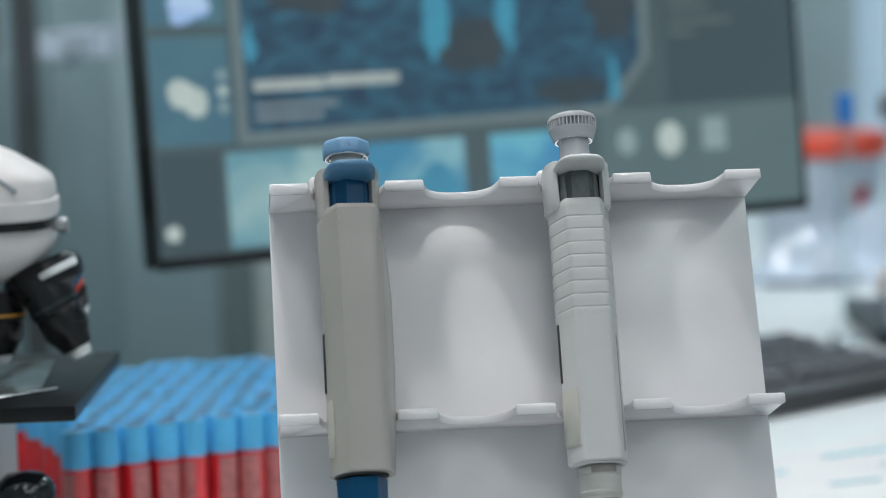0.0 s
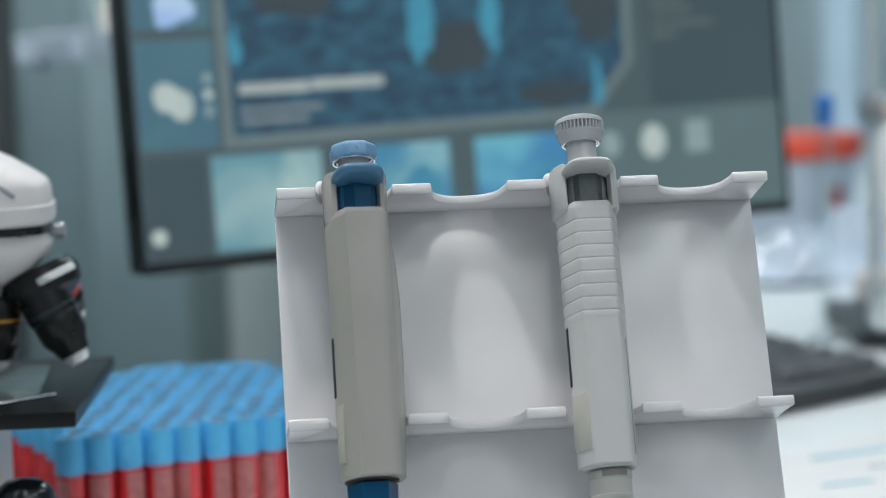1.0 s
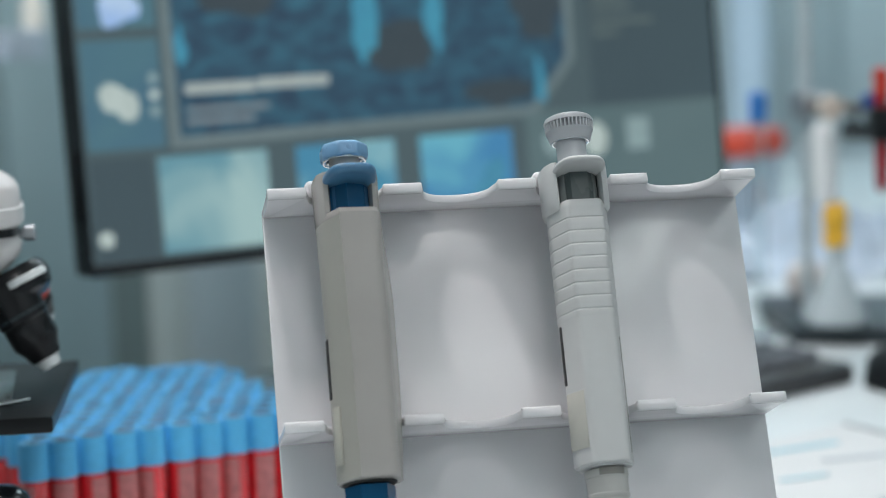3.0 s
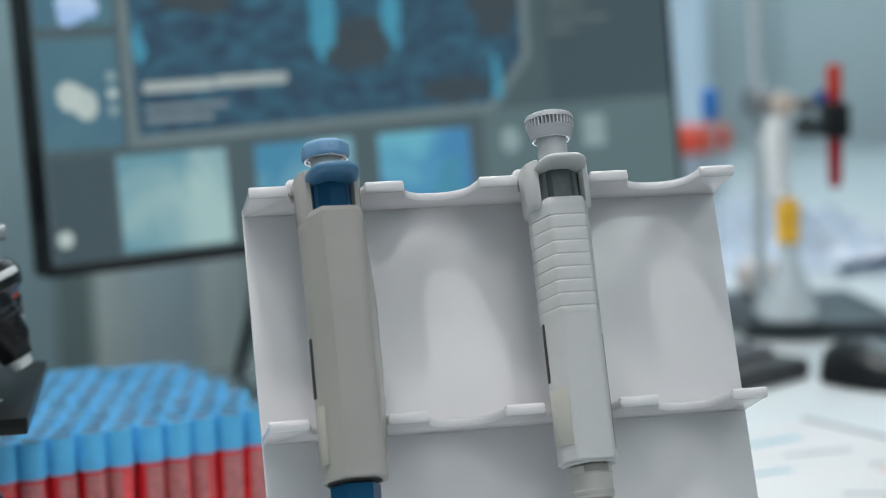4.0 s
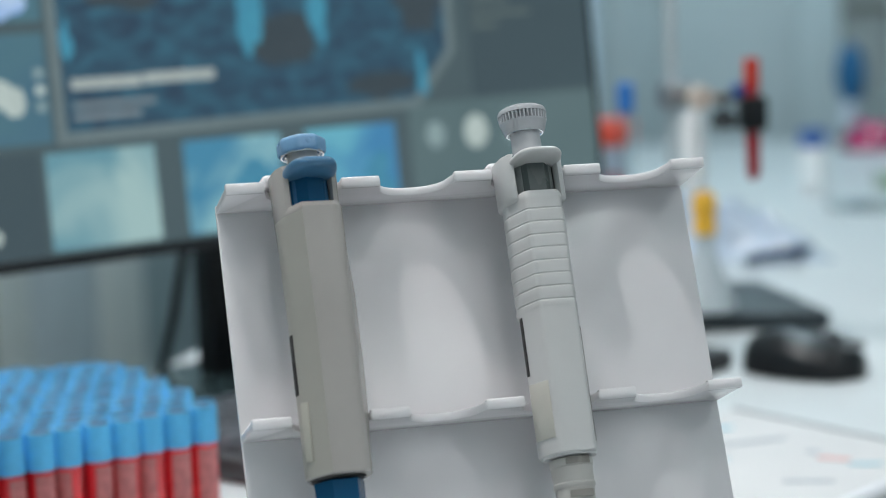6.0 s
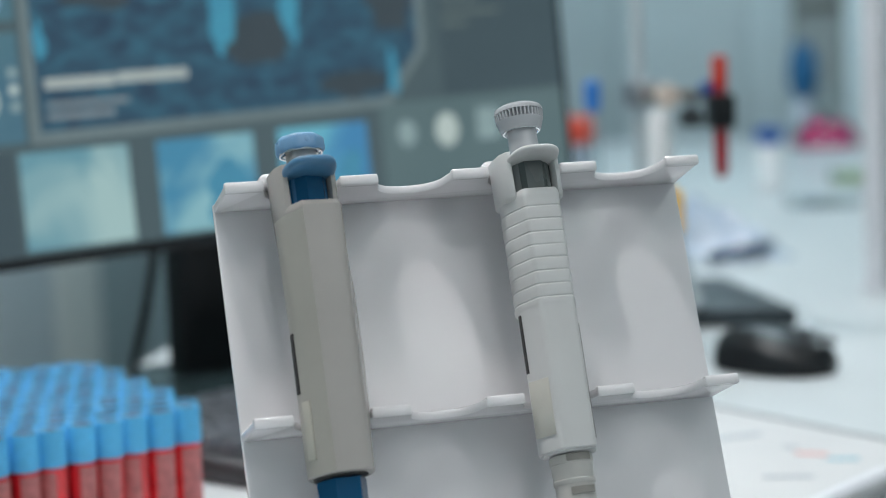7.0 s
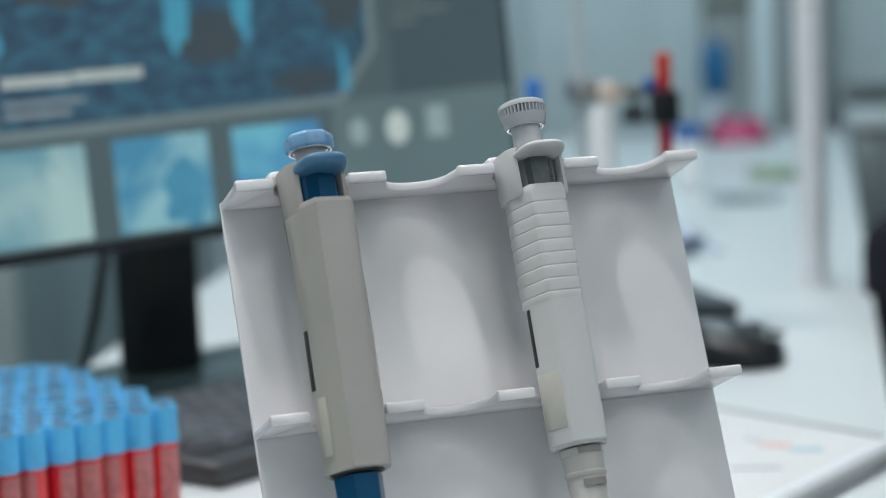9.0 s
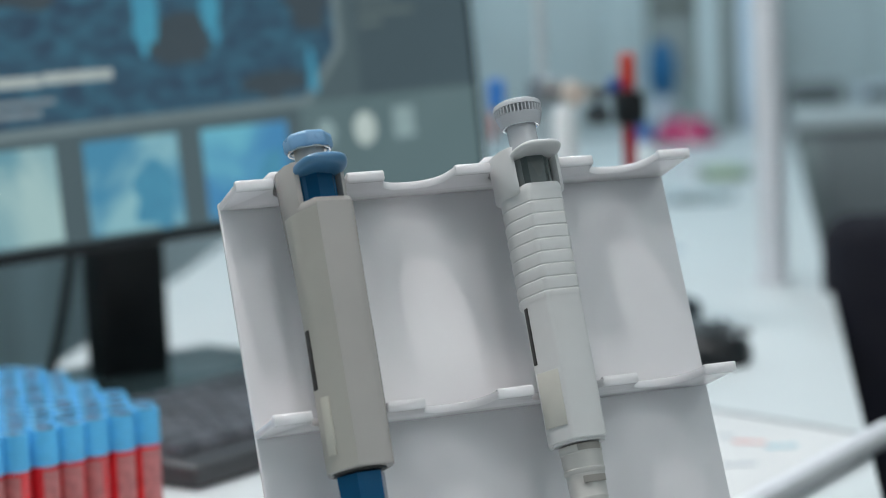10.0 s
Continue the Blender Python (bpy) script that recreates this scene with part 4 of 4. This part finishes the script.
    part("condenser", lathe(B(), [(0.0, 0.070), (0.018, 0.070), (0.022, 0.078), (0.022, 0.105), (0.0, 0.112)], 24, pose(-0.012, 0, 0)), M["scope_black"], ob)
    knob = part("stage_knob", lathe(B(), [(0.0, 0.060), (0.013, 0.060), (0.0145, 0.066), (0.0145, 0.078), (0.0130, 0.0830), (0.0085, 0.0868), (0.0, 0.0880)], 28, pose(X(-0.2140), Y(0.1290), 0)), M["black_gloss"], ob, "glossy black stage drive knob")
    part("knob_shaft", tube(B(), [(X(-0.2140), Y(0.1290), 0.072), (-0.030, -0.02, 0.076)], 0.004, 10), M["scope_black"], knob)
    part("pillar", box(B(), (-0.030, 0.005, 0.072), (0.130, 0.090, 0.080), 0.010, 3), M["scope_white"], ob)
    for s in (-1, 1):
        part("eyepiece", tube(B(), [(-0.09, s * 0.028, 0.245), (-0.150, s * 0.028, 0.290), (-0.165, s * 0.028, 0.301)], [0.014, 0.014, 0.016], 18), M["scope_black"], ob)
    return ob


microscope()


# ---- glassware and instruments further along the bench ----
def retort_stand():
    ob = thing("retort_stand", pose(0, 0, 0), "steel retort stand on a black plate, clamping a red glass tube", "laboratory stand")
    part("base_plate", prism(B(), [(0.452, 0.928), (0.587, 0.870), (0.624, 1.098), (0.490, 1.156)], 0.001, 0.018, 0.003), M["plate"], ob, "black painted base plate")
    part("rod", tube(B(), [(0.482, 0.970, 0.012), (0.482, 0.970, 0.60)], 0.0055, 14), M["rod"], ob, "grey steel rod")
    boss = B()
    box(boss, (0.482, 0.965, 0.2125), (0.026, 0.028, 0.024), 0.004)
    part("boss_head", boss, M["steel"], ob)
    part("boss_screw", tube(B(), [(0.482, 0.905, 0.2125), (0.476, 0.893, 0.2120), (0.473, 0.878, 0.212)], [0.006, 0.0115, 0.010], 12), M["beige"], ob, "pale clamp grip")
    part("clamp_arm", tube(B(), [(0.482, 0.955, 0.2125), (0.487, 0.890, 0.2125), (0.488, 0.862, 0.2125)], [0.0040, 0.0040, 0.0048], 10), M["brown"], ob, "brownish clamp arm")
    part("clamp_neck", tube(B(), [(0.488, 0.863, 0.2125), (0.489, 0.840, 0.2125), (0.489, 0.822, 0.2115)], [0.0030, 0.0034, 0.0052], 10), M["black"], ob)
    knob = Matrix.Translation((0.488, 0.866, 0.2085)) @ turned((-0.2, -0.3, -0.9))
    part("wing_screw", lathe(B(), [(0.0, 0.0), (0.0025, 0.0), (0.0028, 0.008), (0.0105, 0.011), (0.0110, 0.022), (0.0, 0.024)], 16, knob), M["plate"], ob, "dark blue-black clamp screw")
    part("clamp_knob", lathe(B(), [(0.0, 0.0), (0.0060, 0.0), (0.0070, 0.001), (0.0070, 0.010), (0.0058, 0.0115), (0.0, 0.012)], 18, pose(0.489, 0.8345, 0.2135)), M["blue_deep_box"], ob, "small blue clamp knob")
    part("clamp_jaw", box(B(), (0.489, 0.8105, 0.2005), (0.021, 0.024, 0.030), 0.004), M["black"], ob, "black clamp jaw")


def red_tube():
    ob = thing("red_glass_tube", pose(0.489, 0.8105, 0), "thin glass tube of red liquid held upright in a clamp", "glass tube")
    part("glass", lathe(B(), [(0.0, 0.1440), (0.0036, 0.1445), (0.0056, 0.150), (0.0060, 0.185), (0.0060, 0.2440), (0.0, 0.2440)], 16), M["red_deep"], ob)
    part("cap", lathe(B(), [(0.0061, 0.222), (0.0066, 0.224), (0.0066, 0.2465), (0.0, 0.2475)], 16), M["red_cap"], ob, "orange-red end cap")


def flask(name, at, r, h, fill, fillmat, label, neck=0.32, z=0.0, wall="glass"):
    ob = thing(name, pose(*at, z), label, "flask")
    nr = r * neck
    glassy = [(0.0, 0.0008), (r * 0.92, 0.0008), (r, 0.004), (r * 0.98, h * 0.10), (nr, h * 0.70), (nr, h * 0.96), (nr * 1.15, h)]
    inner = [(nr * 1.05, h), (nr * 0.92, h * 0.96), (nr * 0.92, h * 0.70), (r * 0.94, h * 0.105), (r * 0.93, 0.0045), (0.0, 0.003)]
    part("glass", lathe(B(), glassy + inner, 28), M[wall], ob, "clear conical glass")
    if fill:
        k = (fill - 0.10) / 0.60
        rr = r * 0.92 + (nr * 0.9 - r * 0.92) * max(k, 0)
        part("liquid", lathe(B(), [(0.0, 0.0035), (r * 0.915, 0.005), (r * 0.92, h * 0.10), (rr, h * fill), (0.0, h * fill)], 28), fillmat, ob, "coloured solution")
    return ob


def stoppered_flask():
    ob = flask("stoppered_flask", (0.490, 0.921), 0.028, 0.076, 0.14, M["milky_white"], "clear conical flask with a yellow stopper and a white tube", 0.34, 0.0185, "glass_pale")
    part("stopper", lathe(B(), [(0.0, 0.068), (0.0090, 0.068), (0.0108, 0.072), (0.0110, 0.080), (0.0100, 0.0815), (0.0098, 0.085), (0.0102, 0.087), (0.0112, 0.089), (0.0114, 0.097), (0.0104, 0.104), (0.0060, 0.109), (0.0, 0.110)], 24), M["yellow"], ob, "ringed amber yellow rubber stopper")
    part("riser_tube", lathe(B(), [(0.0, 0.108), (0.0090, 0.108), (0.0115, 0.122), (0.0120, 0.168), (0.0090, 0.180), (0.0, 0.181)], 20), M["frosted"], ob, "frosted white plastic riser tube", m=pose(-0.007, 0.004, 0))


def capped_cylinder():
    ob = thing("test_cylinder", pose(0.442, 0.985, 0), "slender clear glass cylinder with a bright blue stopper", "glass cylinder")
    part("foot", lathe(B(), [(0.0, 0.0005), (0.018, 0.0005), (0.018, 0.004), (0.008, 0.007), (0.0, 0.007)], 24), M["glass"], ob)
    part("glass", lathe(B(), [(0.0068, 0.007), (0.0068, 0.200), (0.0060, 0.200), (0.0060, 0.009), (0.0, 0.009)], 20), M["glass"], ob)
    part("stopper", lathe(B(), [(0.0, 0.197), (0.0058, 0.197), (0.0076, 0.201), (0.0080, 0.224), (0.0, 0.226)], 20), M["blue_bright"], ob, "bright blue stopper")


def waste_tub():
    ob = thing("waste_tub", pose(0.597, 1.585, 0), "round milky plastic waste tub with an orange-red lid", "container")
    part("body", lathe(B(), [(0.0, 0.0008), (0.062, 0.0008), (0.066, 0.005), (0.074, 0.132), (0.072, 0.134), (0.0, 0.134)], 40), M["clear_grey"], ob, "milky grey tub")
    part("lid", lathe(B(), [(0.0, 0.133), (0.0770, 0.133), (0.0805, 0.136), (0.0805, 0.157), (0.078, 0.161), (0.067, 0.1615), (0.064, 0.159), (0.0, 0.159)], 40), M["red_plastic"], ob, "orange-red lid with a raised rim")
    part("mark", box(B(), (0, 0, 0), (0.018, 0.003, 0.03), 0.0005), M["red_deep"], ob, "small dark red mark", m=pose(0.031, -0.0635, 0.085, 4, 0, 26))


def dish(at, r, h, mat, label):
    ob = thing("glass_dish", pose(*at, 0), label, "dish")
    part("rim", lathe(B(), [(0.0, 0.0006), (r * 0.96, 0.0006), (r, 0.003), (r, h), (r * 0.96, h), (r * 0.95, 0.004), (0.0, 0.003)], 32), M["glass"], ob, "clear glass dish")
    if mat:
        part("contents", lathe(B(), [(0.0, 0.0032), (r * 0.94, 0.0045), (r * 0.94, h * 0.7), (0.0, h * 0.7)], 28), mat, ob)


def tubing():
    ob = thing("rubber_tubing", pose(0.775, 1.375, 0), "bent length of navy rubber tubing lying on the bench", "tubing")
    pts = [(-0.075 + 0.130 * k, -0.065 + 0.030 * k + 0.070 * k ** 4, 0.0085 + 0.006 * math.sin(3 * k)) for k in (j / 14 for j in range(15))]
    part("hose", tube(B(), pts, [0.0055 + 0.002 * math.sin(j * 0.9) ** 2 for j in range(15)], 10), M["hose_navy"], ob)
    part("connector", tube(B(), [(-0.102, -0.070, 0.0062), (-0.073, -0.065, 0.0085)], [0.0040, 0.0048], 10), M["hose_clear"], ob, "pale plastic connector")


def plastic_wrap():
    """A crumpled film: a low sheet folded into ridges."""
    ob = thing("plastic_bag", pose(0.655, 1.430, 0, 0, 0, -12), "crumpled clear pale blue plastic bag on the bench", "plastic bag")
    bm, nx, ny = B(), 44, 22
    grid = []
    for j in range(ny + 1):
        row = []
        for i in range(nx + 1):
            u, v = 2 * i / nx - 1, 2 * j / ny - 1
            fade = max(0.0, 1 - abs(u) ** 2.4) * max(0.0, 1 - abs(v) ** 2.4)
            fold = 1 - abs(noise.noise(Vector((u * 3.1, v * 2.3, 0.4)))) * 1.9
            crease = abs(noise.noise(Vector((u * 7.0, v * 5.0, 3.1))))
            wave = 0.012 * noise.noise(Vector((u * 2, v * 2, 8.0)))
            row.append(bm.verts.new((0.185 * u + wave, 0.062 * v + wave, 0.0015 + fade * (0.020 + 0.064 * max(fold, 0) + 0.022 * crease))))
        grid.append(row)
    for j in range(ny):
        for i in range(nx):
            bm.faces.new((grid[j][i], grid[j][i + 1], grid[j + 1][i + 1], grid[j + 1][i]))
    low = bmesh.ops.extrude_face_region(bm, geom=bm.faces[:])
    bmesh.ops.translate(bm, vec=(0, 0, -0.0010), verts=[v for v in low["geom"] if isinstance(v, bmesh.types.BMVert)])
    part("film", bm, M["wrap"], ob, sharp=25)
    # dark bar added for the bluish shadow along the front of the bag
    part("bag_shade", tube(B(), [(-0.170, -0.064, 0.0045), (-0.120, -0.078, 0.0045), (-0.065, -0.072, 0.0045)], 0.0032, 8), M["hose_navy"], ob, "dark blue bar standing in for shade before the bag")


def rubber_bulb():
    ob = thing("rubber_bulb", pose(0.528, 1.098, 0.0182, 0, 0, 40), "pinkish white rubber bulb lying on the stand plate", "rubber bulb")
    part("bulb", lathe(B(), [(0.0, -0.024), (0.012, -0.021), (0.0185, -0.008), (0.0185, 0.008), (0.012, 0.020), (0.006, 0.026), (0.0, 0.026)], 22, Matrix.Translation((0, 0, 0.0187)) @ pose(0, 0, 0, 0, 90)), M["pinkish"], ob)
    part("nozzle", tube(B(), [(0.022, 0, 0.0187), (0.050, 0, 0.0165)], [0.0058, 0.0048], 12), M["frosted"], ob, "frosted white nozzle")


def blue_bottle():
    ob = thing("squeeze_bottle", pose(1.727, 3.060, 0), "teal blue rubber bulb on a pale squeeze bottle", "bottle")
    part("bottle", lathe(B(), [(0.0, 0.0006), (0.024, 0.001), (0.026, 0.006), (0.026, 0.080), (0.012, 0.102), (0.0, 0.102)], 24), M["clear_grey"], ob)
    part("bulb", lathe(B(), [(0.0, 0.094), (0.014, 0.096), (0.028, 0.118), (0.0325, 0.150), (0.028, 0.187), (0.013, 0.214), (0.0, 0.217)], 24), M["blue_bulb"], ob, "teal blue rubber bulb")


def reagent_jar():
    ob = thing("reagent_jar", pose(1.192, 2.142, 0), "pale plastic jar with a deep blue screw lid", "jar")
    part("jar", lathe(B(), [(0.0, 0.0006), (0.020, 0.001), (0.0215, 0.004), (0.0215, 0.068), (0.0190, 0.0745), (0.0175, 0.078), (0.0, 0.078)], 28), M["frosted"], ob)
    ribbed = lambda a, i: 1.0 - 0.035 * (int(a / (2 * math.pi) * 60 + 0.5) % 2) * (i in (2, 3))
    part("lid", lathe(B(), [(0.0, 0.0755), (0.0205, 0.0755), (0.0215, 0.0765), (0.0215, 0.0985), (0.0200, 0.1005), (0.0, 0.1010)], 60, None, ribbed), M["blue_deep_box"], ob, "deep blue ribbed lid")


def post():
    ob = thing("shelf_post", pose(0.770, 1.046, 0), "slim white painted steel post standing on the bench", "post")
    part("tube", box(B(), (0, 0, 0.60), (0.0235, 0.0235, 1.194), 0.003, m=pose(0, 0, 0, 0, 0, 30)), M["post"], ob)
    part("foot", box(B(), (0, 0, 0.0030), (0.030, 0.030, 0.005), 0.001, m=pose(0, 0, 0, 0, 0, 30)), M["post"], ob)


retort_stand()
red_tube()
stoppered_flask()
capped_cylinder()
waste_tub()
flask("pink_flask", (1.748, 3.006), 0.074, 0.128, 0.42, M["pink"], "conical flask part filled with magenta solution", 0.30)
dish((1.150, 1.885), 0.056, 0.016, None, "empty clear glass dish on the bench")
dish((1.359, 2.170), 0.042, 0.028, M["green"], "glass dish of pale green gel")
tubing()
plastic_wrap()
rubber_bulb()
blue_bottle()
reagent_jar()
post()


# ---- the notebook ----
# x, y, length, width, turn, ink: streaks of print on the open page
NOTES = [(-0.0112, -0.003, 0.021, 0.0058, -75, "ink_red"), (-0.016, -0.027, 0.020, 0.0058, -58, "ink_cyan"), (0.001, 0.018, 0.009, 0.005, -70, "ink_grey"),
         (0.016, 0.1125, 0.060, 0.0075, -16, "ink_cyan"), (0.010, 0.067, 0.046, 0.0065, -30, "ink_grey"), (-0.072, 0.112, 0.014, 0.006, -10, "ink_cyan"),
         (-0.060, 0.060, 0.034, 0.005, -22, "ink_cyan"), (-0.075, -0.020, 0.030, 0.005, -60, "ink_grey")]


def notebook():
    m = Matrix.Translation((0.345, 0.372, 0)) @ pose(0, 0, 0, 0, 0, 35.6)
    ob = thing("notebook", m, "open white notebook with cyan and pink print, rolled spine", "notebook")
    outline = [(-0.190, -0.067), (0.034, -0.067), (0.103, 0.139), (-0.110, 0.150)]
    part("page_block", prism(B(), outline, 0.0004, 0.0052, 0.0008), M["paper"], ob)
    d = Vector((0.069, 0.206, 0)).normalized()
    edge = Matrix.Translation((0.0705, 0.036, 0.0032)) @ pose(0, 0, 0, 0, 0, math.degrees(math.atan2(d.y, d.x)))
    part("page_edge", box(B(), (0, 0, 0), (0.214, 0.0026, 0.0056), 0.0008), M["bench_side"], ob, "grey strip along the page edge", m=edge)
    part("rolled_spine", tube(B(), [(-0.200, -0.0735, 0.0072), (0.047, -0.0735, 0.0072)], 0.0067, 18), M["post"], ob, "pale grey rolled spine")
    part("under_roll", tube(B(), [(-0.200, -0.0800, 0.0050), (0.050, -0.0800, 0.0050)], 0.0046, 16), M["steel_grey"], ob, "darker roll of the cover beneath")
    for x, y, w, h, turn, mat in NOTES:
        part("printed_bar", box(B(), (0, 0, 0), (w, h, 0.0006)), M[mat], ob, m=pose(x, y, 0.0057, 0, 0, turn))


notebook()


# ---- the far end of the room ----
def far_counter():
    c = bench_point(3.90, 0.965)
    ob = thing("side_counter", Matrix.Translation((c.x, c.y, 0)) @ pose(0, 0, 0, 0, 0, -30), "grey side counter with drawers at the end of the room", "counter")
    part("top", box(B(), (0, 0, 0.029), (1.46, 0.60, 0.032), 0.006), M["wall_plain"], ob, "pale grey counter top")
    for k in range(4):
        part("drawer", box(B(), (-0.54 + 0.36 * k, -0.282, -0.11), (0.348, 0.02, 0.22), 0.004), M["bench_side"], ob, "grey drawer front")
    part("end_panel", box(B(), (-0.695, -0.2955, -0.11), (0.052, 0.006, 0.22), 0.002), M["door_grey"], ob, "paler end panel")
    part("carcass", box(B(), (0, 0.01, -0.369), (1.44, 0.55, 0.762), 0.004), M["bench_side"], ob)


def counter_instrument():
    for b, w, h, mat in ((0.300, 0.125, 0.048, "bench_side"), (0.470, 0.15, 0.040, "clear_grey")):
        c = bench_point(4.02, b)
        ob = thing("bench_instrument", Matrix.Translation((c.x, c.y, 0.0455)) @ pose(0, 0, 0, 0, 0, -30), "low grey instrument housing on the side counter", "instrument", "instruments on the counter")
        part("housing", box(B(), (0, 0, h / 2), (w, 0.16, h), 0.006), M[mat], ob)
        part("front_plate", box(B(), (0, -0.082, h / 2), (w * 0.8, 0.004, h * 0.6), 0.001), M["slate"], ob, "dark slate front plate")


def wall_cabinet():
    c = bench_point(4.09, 0.045)
    ob = thing("wall_cabinet", Matrix.Translation((c.x, c.y, FLOOR)) @ pose(0, 0, 0, 0, 0, -30), "tall grey-green cabinet with a dark handle band", "cabinet")
    part("carcass", box(B(), (0, 0.0, 1.05), (0.255, 0.22, 2.08), 0.006), M["door_grey"], ob)
    part("door", box(B(), (-0.065, -0.1165, 1.05), (0.108, 0.012, 2.06), 0.004), M["door_grey"], ob)
    part("inner_panel", box(B(), (0.013, -0.1145, 1.05), (0.042, 0.008, 2.06), 0.003), M["wall_far"], ob, "paler narrow panel")
    part("door", box(B(), (0.058, -0.1165, 1.05), (0.044, 0.012, 2.06), 0.004), M["door_grey"], ob)
    part("edge_strip", box(B(), (0.103, -0.1165, 1.05), (0.040, 0.012, 2.06), 0.004), M["pale_blue"], ob, "pale blue edge strip")
    part("handle_band", box(B(), (-0.065, -0.1250, 1.035), (0.106, 0.006, 0.026), 0.002), M["olive"], ob, "dark olive handle band")


def office_chair():
    ob = thing("office_chair", Matrix.Translation((1.074, 1.020, FLOOR)) @ pose(0, 0, 0, 0, 0, 150), "dark navy office chair pushed up beside the bench", "chair")
    part("seat", box(B(), (0, 0, 0.48), (0.46, 0.46, 0.08), 0.03, 4), M["navy"], ob)
    part("backrest", box(B(), (0.0, 0.20, 0.62), (0.46, 0.07, 0.41), 0.03, 4), M["navy"], ob)
    part("column", tube(B(), [(0, 0, 0.08), (0, 0, 0.45)], 0.025, 14), M["steel"], ob)
    for k in range(5):
        a = 2 * math.pi * k / 5
        part("foot", tube(B(), [(0, 0, 0.09), (0.28 * math.cos(a), 0.28 * math.sin(a), 0.055)], [0.024, 0.016], 8), M["black"], ob)
        part("caster", lathe(B(), [(0.0, -0.012), (0.027, -0.012), (0.029, 0), (0.027, 0.012), (0.0, 0.012)], 16, Matrix.Translation((0.28 * math.cos(a), 0.28 * math.sin(a), 0.029)) @ pose(0, 0, 0, 90, 0, 0)), M["black"], ob)


def wall_shelf():
    m = Matrix.Translation((-0.30, 1.40, 0)) @ pose(0, 0, 0, 0, 0, 55)
    ob = thing("wall_shelf", m, "narrow white shelf fixed to the teal-grey wall", "shelf")
    part("board", box(B(), (-0.10, 0.02, 0.2735), (0.60, 0.10, 0.003), 0.001), M["shelf_grey"], ob)
    for x in (-0.32, 0.12):
        part("bracket", box(B(), (x, 0.062, 0.2675), (0.010, 0.016, 0.008), 0.002), M["shelf_grey"], ob)
    for x, s, mat, label in ((0.110, (0.075, 0.06, 0.030), "clear_grey", "low pale blue-grey carton on the wall shelf"), (0.02, (0.06, 0.06, 0.026), "clear_grey", "pale blue-grey plastic box on the wall shelf"), (-0.13, (0.05, 0.06, 0.050), "brown", "brown cardboard box on the wall shelf"), (-0.245, (0.11, 0.06, 0.040), "olive", "dark olive storage box on the wall shelf")):
        t = thing("storage_box", m @ pose(x, 0.0, 0.2752), label, "box", "boxes on the wall shelf")
        part("carton", box(B(), (0, 0, s[2] * 0.4), (s[0], s[1], s[2] * 0.8), 0.002), M[mat], t)
        part("lid", box(B(), (0, 0, s[2] * 0.88), (s[0] + 0.003, s[1] + 0.003, s[2] * 0.24), 0.002), M[mat], t)
    t = thing("shelf_bottle", m @ pose(0.163, 0.0, 0.2752), "slim cream plastic bottle standing on the wall shelf", "bottle")
    part("bottle", lathe(B(), [(0.0, 0.0003), (0.0120, 0.0005), (0.0130, 0.003), (0.0130, 0.060), (0.0070, 0.070), (0.0, 0.070)], 24), M["beige_pale"], t)
    part("cap", lathe(B(), [(0.0, 0.069), (0.0076, 0.069), (0.0076, 0.082), (0.0, 0.083)], 20), M["white"], t, "white screw cap")
    p = thing("floor_pole", m @ pose(-0.172, -0.12, 0), "grey upright pole before the wall", "pole")
    part("shaft", tube(B(), [(0, 0, FLOOR + 0.02), (0, 0, 1.2)], 0.012, 12), M["slate"], p)
    part("foot", lathe(B(), [(0.0, FLOOR), (0.09, FLOOR), (0.09, FLOOR + 0.012), (0.02, FLOOR + 0.022), (0.0, FLOOR + 0.022)], 24), M["steel"], p)


def light_column():
    c = bench_point(3.62, -0.62)
    ob = thing("wall_column", Matrix.Translation((c.x, c.y, FLOOR)) @ pose(0, 0, 0, 0, 0, -30), "pale blue painted service column", "column")
    part("casing", box(B(), (0, 0, 1.35), (0.075, 0.075, 2.70), 0.006), M["pale_blue"], ob)


light_column()
far_counter()
counter_instrument()
wall_cabinet()
office_chair()
wall_shelf()
